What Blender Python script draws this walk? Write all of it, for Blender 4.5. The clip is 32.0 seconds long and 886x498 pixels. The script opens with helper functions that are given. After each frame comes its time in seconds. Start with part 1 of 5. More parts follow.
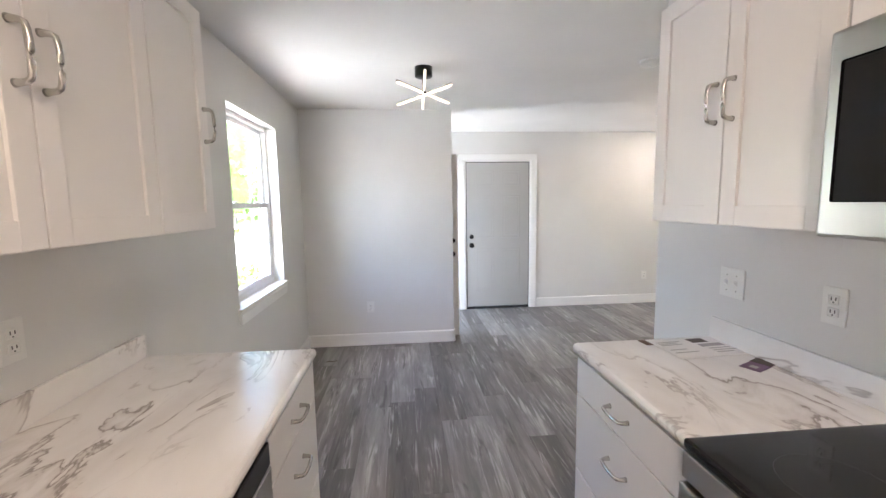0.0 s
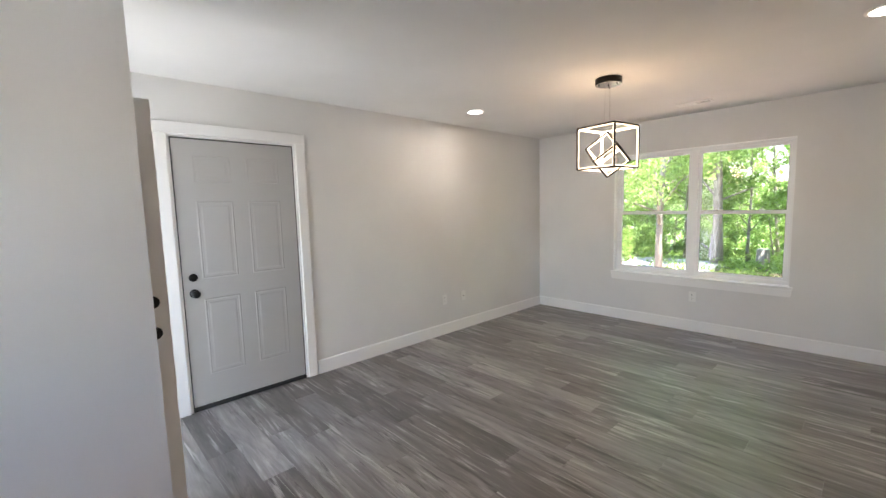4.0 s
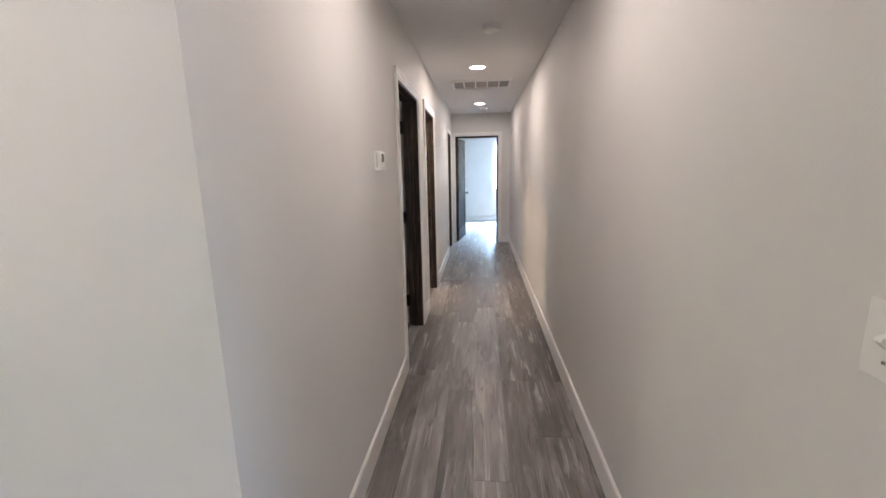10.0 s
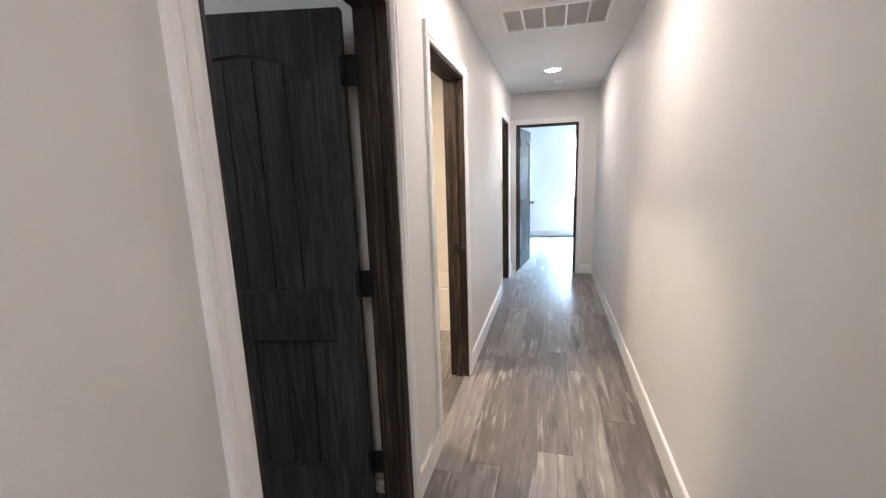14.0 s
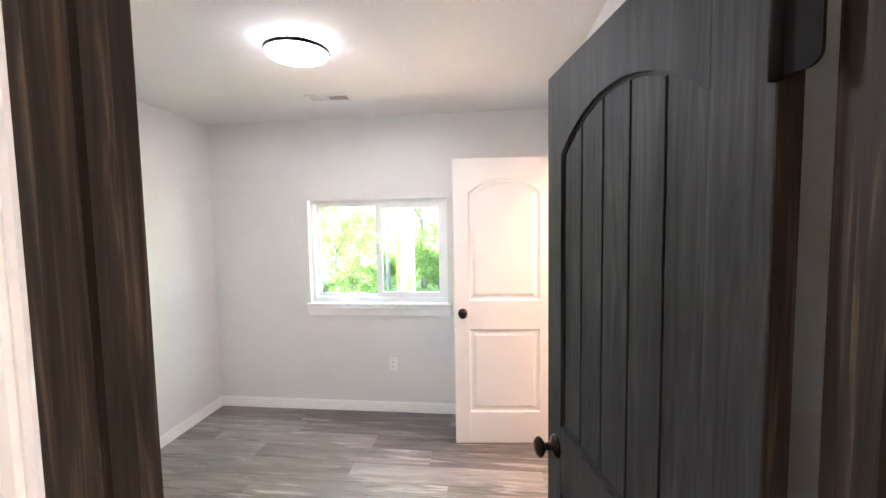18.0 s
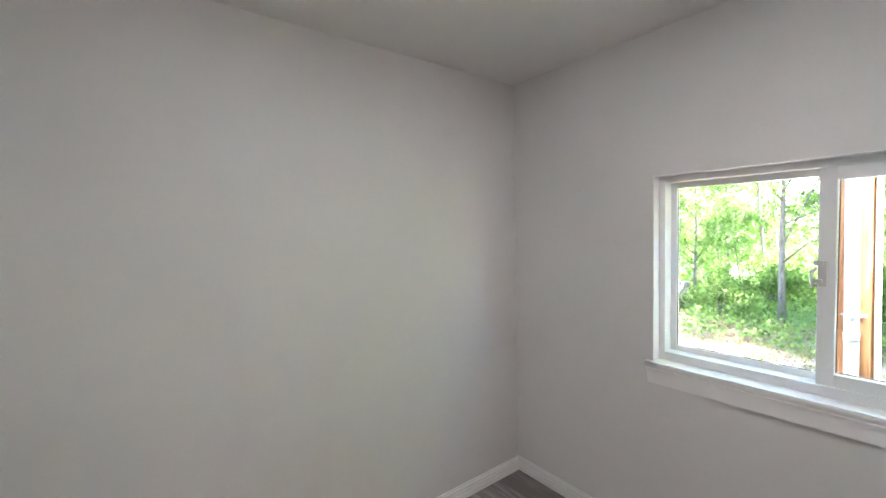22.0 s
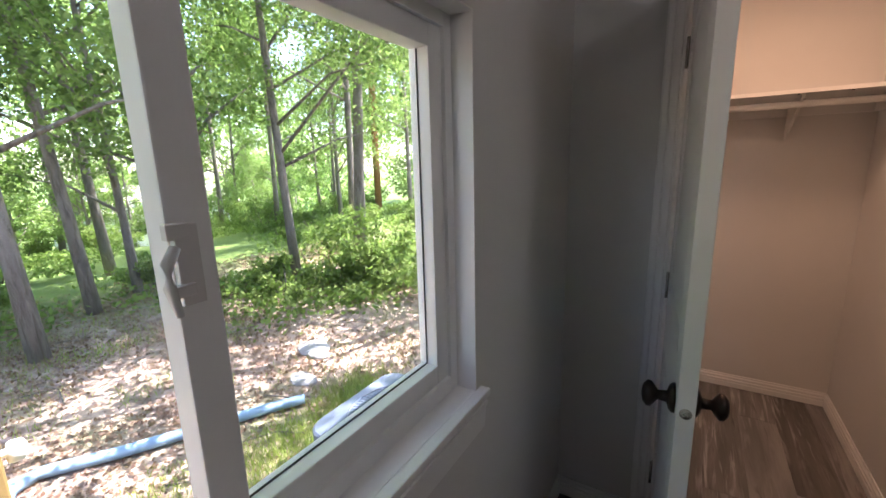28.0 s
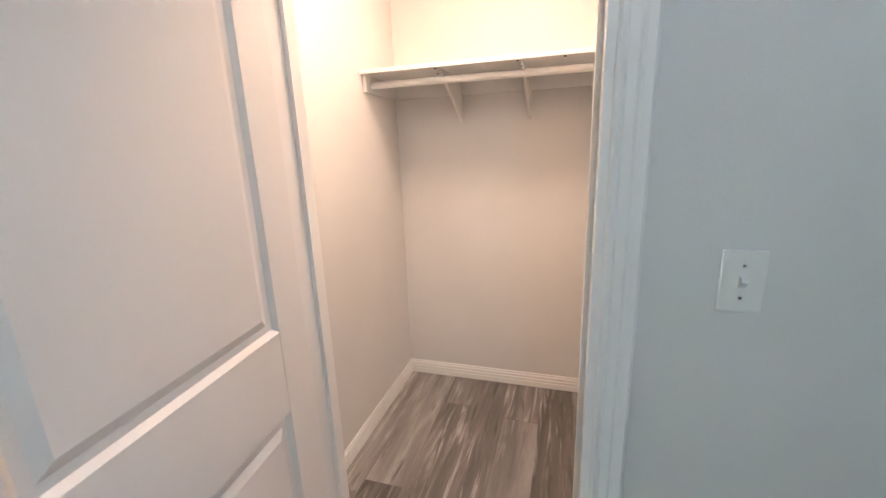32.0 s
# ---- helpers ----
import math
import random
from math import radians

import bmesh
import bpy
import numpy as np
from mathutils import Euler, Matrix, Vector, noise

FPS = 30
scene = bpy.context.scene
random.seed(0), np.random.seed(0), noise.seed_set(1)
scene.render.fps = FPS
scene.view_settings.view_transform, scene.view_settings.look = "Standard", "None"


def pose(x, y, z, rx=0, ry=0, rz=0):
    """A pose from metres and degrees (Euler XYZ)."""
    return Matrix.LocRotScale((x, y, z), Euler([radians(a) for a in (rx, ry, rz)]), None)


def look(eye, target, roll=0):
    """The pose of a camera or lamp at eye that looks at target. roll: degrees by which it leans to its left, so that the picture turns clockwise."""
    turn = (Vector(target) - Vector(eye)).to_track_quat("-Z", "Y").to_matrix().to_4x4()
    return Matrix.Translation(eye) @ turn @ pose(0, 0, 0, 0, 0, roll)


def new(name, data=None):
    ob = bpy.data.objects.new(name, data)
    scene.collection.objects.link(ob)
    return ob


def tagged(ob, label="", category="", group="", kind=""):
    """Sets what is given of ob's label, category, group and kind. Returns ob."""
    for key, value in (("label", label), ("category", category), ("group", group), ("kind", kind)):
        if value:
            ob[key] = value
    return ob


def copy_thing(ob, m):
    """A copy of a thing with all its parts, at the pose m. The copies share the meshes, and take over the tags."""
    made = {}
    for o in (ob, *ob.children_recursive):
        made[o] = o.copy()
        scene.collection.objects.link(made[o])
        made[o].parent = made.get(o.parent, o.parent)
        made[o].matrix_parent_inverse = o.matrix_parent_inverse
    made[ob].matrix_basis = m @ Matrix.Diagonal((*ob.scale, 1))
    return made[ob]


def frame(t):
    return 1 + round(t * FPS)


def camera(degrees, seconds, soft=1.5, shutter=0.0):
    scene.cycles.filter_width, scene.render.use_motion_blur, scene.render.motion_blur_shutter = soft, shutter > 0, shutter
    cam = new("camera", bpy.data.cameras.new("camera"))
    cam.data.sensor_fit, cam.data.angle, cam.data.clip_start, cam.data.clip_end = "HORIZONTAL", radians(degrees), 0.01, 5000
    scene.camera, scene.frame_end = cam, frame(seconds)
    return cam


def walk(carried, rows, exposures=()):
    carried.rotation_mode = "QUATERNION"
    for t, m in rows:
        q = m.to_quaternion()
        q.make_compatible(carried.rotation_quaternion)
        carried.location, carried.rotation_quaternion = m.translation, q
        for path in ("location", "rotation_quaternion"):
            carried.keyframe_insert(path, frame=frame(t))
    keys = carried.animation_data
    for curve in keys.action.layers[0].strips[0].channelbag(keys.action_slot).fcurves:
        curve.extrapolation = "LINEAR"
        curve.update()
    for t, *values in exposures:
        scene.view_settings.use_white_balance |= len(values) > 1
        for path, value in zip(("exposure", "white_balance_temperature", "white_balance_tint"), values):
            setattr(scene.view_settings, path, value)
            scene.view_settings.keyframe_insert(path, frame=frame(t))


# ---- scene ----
cam = camera(94.7, 32.0)
PATH = [
    (0, (0.107, -0.375, 1.491), (0.288, 1.604, 1.268), -0.9),
    (0.5, (0.094, -0.081, 1.479), (0.322, 1.896, 1.284), -1.1),
    (1, (0.109, 0.193, 1.492), (0.411, 2.164, 1.332), -1.3),
    (1.5, (0.122, 0.431, 1.502), (0.521, 2.386, 1.369), -1.4),
    (2, (0.127, 0.725, 1.519), (0.655, 2.651, 1.401), -1.6),
    (2.5, (0.121, 0.982, 1.52), (0.835, 2.846, 1.392), -1.1),
    (4.5, (0.502, 1.959, 1.478), (2.057, 3.196, 1.252), -1.8),
    (5, (0.685, 2.128, 1.473), (2.421, 3.092, 1.23), -1.8),
    (5.5, (0.851, 2.288, 1.478), (2.733, 2.912, 1.217), -1.9),
    (6, (1.03, 2.383, 1.481), (2.994, 2.646, 1.216), -2.0),
    (6.5, (1.17, 2.504, 1.495), (3.145, 2.356, 1.215), -2.5),
    (7, (1.32, 2.52, 1.495), (3.207, 1.922, 1.206), -2.6),
    (7.5, (1.542, 2.429, 1.481), (3.235, 1.403, 1.195), -2.6),
    (8, (1.71, 2.387, 1.493), (3.079, 0.961, 1.192), -2.2),
    (8.5, (1.835, 2.288, 1.51), (2.825, 0.58, 1.189), -2.1),
    (9, (1.947, 2.246, 1.498), (2.588, 0.384, 1.151), -1.8),
    (9.5, (2.011, 2.196, 1.471), (2.372, 0.265, 1.097), -1.5),
    (10, (2.068, 2.009, 1.456), (2.251, 0.056, 1.066), -1.2),
    (10.5, (2.114, 1.733, 1.437), (2.195, -0.227, 1.048), -1.2),
    (11, (2.148, 1.448, 1.439), (2.16, -0.519, 1.077), -1.2),
    (11.5, (2.16, 1.156, 1.437), (2.153, -0.811, 1.075), -1.1),
    (12, (2.136, 0.869, 1.447), (2.119, -1.1, 1.094), -0.9),
    (12.5, (2.084, 0.597, 1.443), (2.104, -1.37, 1.086), -0.8),
    (13, (2.055, 0.34, 1.429), (2.165, -1.625, 1.069), -1.1),
    (13.5, (2.032, 0.079, 1.444), (2.307, -1.867, 1.075), -1.5),
    (14, (2.052, -0.176, 1.441), (2.565, -2.074, 1.071), -1.9),
    (14.5, (2.076, -0.455, 1.437), (2.880, -2.261, 1.069), -2.2),
    (15, (2.129, -0.666, 1.433), (3.261, -2.266, 1.070), -2.3),
    (15.5, (2.218, -0.867, 1.432), (3.650, -2.209, 1.079), -2.1),
    (17.5, (2.211, -1.220, 1.554), (4.200, -1.241, 1.343), -1.0),
    (18, (2.249, -1.229, 1.595), (4.231, -1.000, 1.456), -1.0),
    (18.5, (2.354, -1.218, 1.588), (4.294, -0.736, 1.513), -0.9),
    (19, (2.584, -1.205, 1.604), (4.421, -0.416, 1.547), -0.4),
    (19.5, (2.749, -1.155, 1.614), (4.411, -0.043, 1.553), -0.7),
    (20, (2.953, -1.099, 1.613), (4.332, 0.348, 1.534), -0.4),
    (20.5, (3.125, -1.114, 1.636), (4.057, 0.652, 1.542), -1.1),
    (21, (3.243, -0.952, 1.613), (4.028, 0.886, 1.536), -0.0),
    (21.5, (3.389, -0.769, 1.592), (4.371, 0.971, 1.502), -0.8),
    (22, (3.593, -0.639, 1.562), (4.798, 0.954, 1.463), -1.3),
    (22.5, (3.83, -0.492, 1.538), (5.292, 0.87, 1.469), -1.2),
    (23, (4.003, -0.368, 1.532), (5.703, 0.681, 1.442), -1.8),
    (23.5, (4.167, -0.176, 1.541), (6.037, 0.520, 1.399), -2.4),
    (24, (4.363, -0.044, 1.523), (6.312, 0.347, 1.312), -2.5),
    (24.5, (4.613, 0.032, 1.490), (6.593, 0.165, 1.242), -2.5),
    (26.5, (5.119, 0.101, 1.472), (6.869, -0.785, 1.078), -1.6),
    (27, (5.141, 0.066, 1.467), (6.715, -1.099, 1.068), -1.3),
    (27.5, (5.122, -0.001, 1.471), (6.453, -1.440, 1.068), -1.3),
    (28, (5.091, -0.066, 1.471), (6.123, -1.730, 1.066), -1.5),
    (28.5, (5.060, -0.112, 1.468), (5.759, -1.937, 1.047), -1.5),
    (29, (4.984, -0.148, 1.462), (5.406, -2.048, 1.003), -2.1),
    (29.5, (4.896, -0.187, 1.465), (5.116, -2.112, 0.973), -1.9),
    (30, (4.757, -0.192, 1.451), (4.926, -2.111, 0.919), -1.5),
    (30.5, (4.663, -0.280, 1.417), (4.883, -2.184, 0.846), -0.6),
    (31, (4.611, -0.481, 1.379), (4.937, -2.376, 0.833), -1.2),
    (31.5, (4.557, -0.679, 1.389), (5.027, -2.545, 0.848), -1.7),
    (32, (4.491, -0.870, 1.429), (5.066, -2.720, 0.936), -2.2),
]

# ---- exposure of the carried camera: seconds, stops ----
EXPOSURES = [
    (0.0, 4.05, 6300, 12), (1.0, 3.9, 6500, 12), (2.0, 3.45, 6750, 12), (4.5, 3.55, 6450, 11), (6.0, 3.6, 6100, 12), (7.0, 3.58, 6050, 12), (8.0, 3.8, 6000, 12), (9.0, 4.05, 6000, 12), (10.0, 4.05, 6000, 12),
    (12.0, 4.0, 6200, 12), (14.0, 4.5, 5750, 9), (15.0, 4.55, 5850, 10), (17.5, 5.62, 6150, 16), (19.0, 5.25, 5900, 12), (20.0, 4.9, 5750, 9), (21.0, 4.9, 6000, 13), (22.0, 4.6, 6050, 13), (23, 4.4, 6000, 12),
    (24.0, 3.7, 6300, 11), (26.5, 2.55, 6300, 14), (28.0, 2.85, 6400, 19), (29.0, 3.7, 5800, 17), (30.0, 4.5, 5900, 14), (31, 4.75, 5950, 13), (32.0, 4.45, 5350, 4),
]

walk(cam, [(t, look(eye, target, roll)) for t, eye, target, roll in PATH], EXPOSURES)

# ---- world, sun ----
SUN_TO = Vector((-0.19, -0.36, 0.91)).normalized()
world = bpy.data.worlds.new("world")
scene.world = world
world.use_nodes = True
wn = world.node_tree
sky = wn.nodes.new("ShaderNodeTexSky")
sky.sky_type = "NISHITA"
sky.sun_disc = False
sky.sun_elevation = math.asin(SUN_TO.z)
sky.sun_rotation = math.atan2(SUN_TO.x, SUN_TO.y)
wn.nodes["Background"].inputs["Strength"].default_value = 0.15
wn.links.new(sky.outputs[0], wn.nodes["Background"].inputs["Color"])
sun = new("sun", bpy.data.lights.new("sun", "SUN"))
sun.data.energy, sun.data.angle, sun.data.color = 5.0, radians(0.53), (1.0, 0.95, 0.86)
sun.matrix_world = look(SUN_TO * 50, (0, 0, 0))


# ---- lamps that the place has, then two added daylight fills ----
def disc_lamp(name, x, y, z, radius, watts, colour):
    lamp = new(name, bpy.data.lights.new(name, "AREA"))
    lamp.data.shape, lamp.data.size, lamp.data.energy, lamp.data.color = "DISK", 2 * radius, watts, colour
    lamp.location = (x, y, z)
    return lamp


WARM, SOFT, COOL = (1.0, 0.80, 0.62), (1.0, 0.86, 0.74), (1.0, 0.97, 0.93)
PINK = (1.0, 0.80, 0.67)
LIVING_CANS = [(3.487, 4.603), (3.53, 1.783)]
HALL_CANS = [(2.09, 0.42), (2.09, -2.36), (2.07, -4.78)]
for cx, cy in LIVING_CANS:
    disc_lamp("can_light", cx, cy, 2.428, 0.07, 0.50, SOFT)
for (cx, cy), watts in zip(HALL_CANS, (0.48, 0.66, 0.70)):
    disc_lamp("can_light", cx, cy, 2.428, 0.07, watts, PINK)
disc_lamp("ceiling_lamp_light", 4.15, -0.33, 2.365, 0.15, 0.40, COOL)
disc_lamp("closet_light", 4.84, -2.22, 2.40, 0.16, 1.25, (1.0, 0.60, 0.37))
disc_lamp("bath_light", 3.30, -2.45, 2.40, 0.12, 2.0, (1.0, 0.72, 0.48))
disc_lamp("kitchen_light", 0.25, -0.9, 2.40, 0.15, 2.4, (1.0, 0.80, 0.64))

glow = new("pendant_light", bpy.data.lights.new("pendant_light", "POINT"))
glow.data.energy, glow.data.color, glow.data.shadow_soft_size = 1.0, (1.0, 0.68, 0.42), 0.10
glow.location = (3.52, 3.245, 1.90)
# added area lamp, out of view, in place of daylight through the open door
entry_fill = new("entry_doorway_fill", bpy.data.lights.new("entry_doorway_fill", "AREA"))
entry_fill.data.shape, entry_fill.data.size, entry_fill.data.size_y, entry_fill.data.energy, entry_fill.data.color = "RECTANGLE", 0.85, 1.9, 0.95, (0.80, 0.91, 1.0)
entry_fill.matrix_world = look((-0.43, 4.60, 1.0), (3.0, 4.60, 0.9))
# added area lamp hidden above the far window, stands in for sky light
far_room_fill = new("far_window_fill", bpy.data.lights.new("far_window_fill", "AREA"))
far_room_fill.data.shape, far_room_fill.data.size, far_room_fill.data.size_y, far_room_fill.data.energy, far_room_fill.data.color = "RECTANGLE", 0.9, 0.5, 190, (0.55, 0.77, 1.0)
far_room_fill.matrix_world = look((1.2675, -9.62, 2.35), (1.2675, -7.3, 0.0))

# ---- materials ----
MATS = {}


def material(name, colour, rough=0.5, metal=0.0):
    m = bpy.data.materials.new(name)
    m.use_nodes = True
    b = m.node_tree.nodes["Principled BSDF"]
    b.inputs["Base Color"].default_value = (*colour, 1)
    b.inputs["Roughness"].default_value = rough
    b.inputs["Metallic"].default_value = metal
    MATS[name] = m
    return m, m.node_tree, b


def node(nt, kind, **values):
    n = nt.nodes.new(kind)
    for k, v in values.items():
        n.inputs[k].default_value = v
    return n


def coords(nt, scale=(1, 1, 1), which="Object", shift=False):
    tc, mp = nt.nodes.new("ShaderNodeTexCoord"), nt.nodes.new("ShaderNodeMapping")
    mp.inputs["Scale"].default_value = scale
    nt.links.new(tc.outputs[which], mp.inputs["Vector"])
    if shift:
        info, mul = nt.nodes.new("ShaderNodeObjectInfo"), nt.nodes.new("ShaderNodeMath")
        mul.operation = "MULTIPLY"
        mul.inputs[1].default_value = 37.0
        nt.links.new(info.outputs["Random"], mul.inputs[0])
        com = nt.nodes.new("ShaderNodeCombineXYZ")
        for k in range(3):
            nt.links.new(mul.outputs[0], com.inputs[k])
        nt.links.new(com.outputs[0], mp.inputs["Location"])
    return mp.outputs[0]


def noise_tex(nt, vec, scale, detail=3.0, rough=0.5, distort=0.0):
    n = node(nt, "ShaderNodeTexNoise", Scale=scale, Detail=detail, Roughness=rough, Distortion=distort)
    nt.links.new(vec, n.inputs["Vector"])
    return n.outputs["Fac"]


def ramp(nt, fac, stops):
    r = nt.nodes.new("ShaderNodeValToRGB")
    while len(r.color_ramp.elements) < len(stops):
        r.color_ramp.elements.new(0.5)
    for e, (p, c) in zip(r.color_ramp.elements, stops):
        e.position, e.color = p, (*c, 1)
    nt.links.new(fac, r.inputs[0])
    return r.outputs[0]


def mix(nt, fac, a, b, kind="MIX"):
    n = nt.nodes.new("ShaderNodeMixRGB")
    n.blend_type = kind
    for sock, v in ((n.inputs[0], fac), (n.inputs[1], a), (n.inputs[2], b)):
        if isinstance(v, (int, float)):
            sock.default_value = v
        elif isinstance(v, tuple):
            sock.default_value = (*v, 1)
        else:
            nt.links.new(v, sock)
    return n.outputs[0]


def bump(nt, bsdf, height, strength, distance=0.002):
    n = node(nt, "ShaderNodeBump", Strength=strength, Distance=distance)
    nt.links.new(height, n.inputs["Height"])
    nt.links.new(n.outputs[0], bsdf.inputs["Normal"])


def painted(name, colour, rough, grain=220.0, strength=0.12, blotch=0.04):
    m, nt, b = material(name, colour, rough)
    v = coords(nt)
    fine, wide = noise_tex(nt, v, grain, 2), noise_tex(nt, v, 1.3, 4)
    dark = tuple(c * (1 - blotch) for c in colour)
    light = tuple(min(1, c * (1 + blotch)) for c in colour)
    nt.links.new(ramp(nt, wide, [(0.3, dark), (0.7, light)]), b.inputs["Base Color"])
    bump(nt, b, fine, strength)
    return m


wall_paint = painted("wall_paint", (0.70, 0.693, 0.675), 0.62, 160, 0.22)
ceiling_paint = painted("ceiling_paint", (0.76, 0.755, 0.74), 0.8, 120, 0.3)
trim_paint = painted("trim_paint", (0.82, 0.815, 0.80), 0.32, 60, 0.03, 0.02)
door_white = painted("door_white", (0.80, 0.785, 0.77), 0.38, 240, 0.05, 0.02)
door_grey = painted("door_grey", (0.42, 0.415, 0.405), 0.45, 200, 0.04, 0.03)
cabinet_white = painted("cabinet_white", (0.80, 0.78, 0.76), 0.35, 90, 0.02, 0.02)
vinyl_white = painted("vinyl_white", (0.80, 0.805, 0.80), 0.3, 40, 0.02, 0.02)
plastic_white = painted("plastic_white", (0.78, 0.775, 0.75), 0.3, 50, 0.01, 0.02)
tub_white = painted("tub_white", (0.78, 0.76, 0.72), 0.2, 30, 0.01, 0.02)
slab_grey = painted("slab_grey", (0.32, 0.31, 0.30), 0.8)
black_metal, _, _ = material("black_metal", (0.012, 0.011, 0.010), 0.35, 0.6)
bronze, _, _ = material("bronze", (0.03, 0.022, 0.018), 0.3, 0.8)
nickel, _, _ = material("nickel", (0.55, 0.53, 0.50), 0.25, 1.0)
steel, steel_nt, steel_b = material("steel", (0.50, 0.49, 0.47), 0.32, 1.0)
bump(steel_nt, steel_b, noise_tex(steel_nt, coords(steel_nt, (4, 4, 300)), 3, 2), 0.05)
dark_glass, _, _ = material("dark_glass", (0.008, 0.008, 0.009), 0.06)
black_plastic, _, _ = material("black_plastic", (0.015, 0.015, 0.015), 0.4)
screen_grey, _, _ = material("screen_grey", (0.10, 0.115, 0.10), 0.2)
ink_grey, _, _ = material("ink_grey", (0.36, 0.35, 0.35), 0.7)
ring_grey, _, _ = material("ring_grey", (0.06, 0.06, 0.06), 0.3)
ink_black, _, _ = material("ink_black", (0.07, 0.055, 0.048), 0.6)
purple_print, _, _ = material("purple_print", (0.16, 0.09, 0.17), 0.6)
paper_white, _, _ = material("paper_white", (0.78, 0.77, 0.76), 0.7)
slot_dark, _, _ = material("slot_dark", (0.05, 0.05, 0.05), 0.6)
# white slats made greyer: the shade inside the grille is in this colour
slat_shade_grey, _, _ = material("slat_shade_grey", (0.46, 0.45, 0.44), 0.6)
duct_dark, _, _ = material("duct_dark", (0.33, 0.325, 0.32), 0.8)
# for rubber and metal at the grey door, and shade drawn round door panels
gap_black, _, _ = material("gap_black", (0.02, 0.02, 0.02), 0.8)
hinge_black, _, hinge_b = material("hinge_black", (0.012, 0.011, 0.011), 0.65)
hinge_b.inputs["Specular IOR Level"].default_value = 0.08
twine_brown, _, _ = material("twine_brown", (0.12, 0.07, 0.05), 0.8)


def glowing(name, colour, strength):
    m, nt, b = material(name, (0.9, 0.9, 0.9), 0.4)
    b.inputs["Emission Color"].default_value = (*colour, 1)
    b.inputs["Emission Strength"].default_value = strength
    return m


lens_warm = glowing("lens_warm", (1.0, 0.92, 0.84), 1.2)
lens_halo = glowing("lens_halo", (0.92, 0.95, 1.0), 6.0)
lens_cool = glowing("lens_cool", (1.0, 0.98, 0.96), 1.2)
led_strip = glowing("led_strip", (1.0, 0.74, 0.47), 0.42)
led_star = glowing("led_star", (1.0, 0.78, 0.52), 0.19)


def node_math(nt, op, a, b, c=0.0):
    n = nt.nodes.new("ShaderNodeMath")
    n.operation = op
    nt.links.new(a, n.inputs[0])
    n.inputs[1].default_value, n.inputs[2].default_value = b, c
    return n.outputs[0]


def glass_material():
    m, nt, b = material("window_glass", (1, 1, 1), 0.0)
    b.inputs["Transmission Weight"].default_value = 1.0
    b.inputs["IOR"].default_value = 1.02
    clear, gloss, mx = nt.nodes.new("ShaderNodeBsdfTransparent"), nt.nodes.new("ShaderNodeBsdfGlossy"), nt.nodes.new("ShaderNodeMixShader")
    gloss.inputs["Roughness"].default_value = 0.01
    lw = node(nt, "ShaderNodeLayerWeight", Blend=0.5)
    power = node_math(nt, "POWER", lw.outputs["Facing"], 4.0)
    nt.links.new(node_math(nt, "MULTIPLY_ADD", power, 0.5, 0.02), mx.inputs[0])
    nt.links.new(clear.outputs[0], mx.inputs[1])
    nt.links.new(gloss.outputs[0], mx.inputs[2])
    nt.links.new(mx.outputs[0], nt.nodes["Material Output"].inputs["Surface"])
    return m


window_glass = glass_material()


def plank_material():
    m, nt, b = material("vinyl_plank", (0.2, 0.2, 0.2), 0.42)
    v = coords(nt, (1, 1, 1), "Object", True)
    info = nt.nodes.new("ShaderNodeObjectInfo")

    def stretched(sx, sy):
        mp = nt.nodes.new("ShaderNodeMapping")
        mp.inputs["Scale"].default_value = (sx, sy, 1)
        nt.links.new(v, mp.inputs["Vector"])
        return mp.outputs[0]

    tone = ramp(nt, info.outputs["Random"], [(0.0, (0.130, 0.116, 0.108)), (0.35, (0.185, 0.170, 0.160)), (0.7, (0.235, 0.219, 0.208)), (1.0, (0.300, 0.282, 0.269))])
    broad = noise_tex(nt, stretched(8, 0.9), 2.0, 4, 0.55, 0.6)
    col = mix(nt, 0.75, tone, ramp(nt, broad, [(0.32, (0.62, 0.62, 0.62)), (0.5, (1, 1, 1)), (0.68, (1.55, 1.55, 1.55))]), "MULTIPLY")
    patch = ramp(nt, noise_tex(nt, stretched(2.6, 1.0), 2.1, 3, 0.5), [(0.46, (0, 0, 0)), (0.60, (1, 1, 1))])
    streak = ramp(nt, noise_tex(nt, stretched(12, 0.75), 2.3, 6, 0.60, 1.0), [(0.52, (0, 0, 0)), (0.63, (0.9, 0.9, 0.9))])
    col = mix(nt, mix(nt, 1.0, streak, patch, "MULTIPLY"), col, (0.52, 0.495, 0.475))
    thin = ramp(nt, noise_tex(nt, stretched(26, 1.6), 2.2, 4, 0.6, 0.8), [(0.60, (0, 0, 0)), (0.68, (0.4, 0.4, 0.4))])
    col = mix(nt, thin, col, (0.33, 0.315, 0.302))
    smudge = ramp(nt, noise_tex(nt, stretched(10, 1.0), 2.0, 5, 0.6, 0.9), [(0.57, (0, 0, 0)), (0.68, (0.65, 0.65, 0.65))])
    col = mix(nt, smudge, col, (0.050, 0.043, 0.040))
    grain = noise_tex(nt, stretched(160, 6), 2.0, 3)
    col = mix(nt, 0.3, col, ramp(nt, grain, [(0.3, (0.6, 0.6, 0.6)), (0.7, (1, 1, 1))]), "MULTIPLY")
    nt.links.new(col, b.inputs["Base Color"])
    bump(nt, b, grain, 0.05, 0.001)
    nt.links.new(ramp(nt, broad, [(0.3, (0.33, 0.33, 0.33)), (0.7, (0.40, 0.40, 0.40))]), b.inputs["Roughness"])
    return m


vinyl_plank = plank_material()


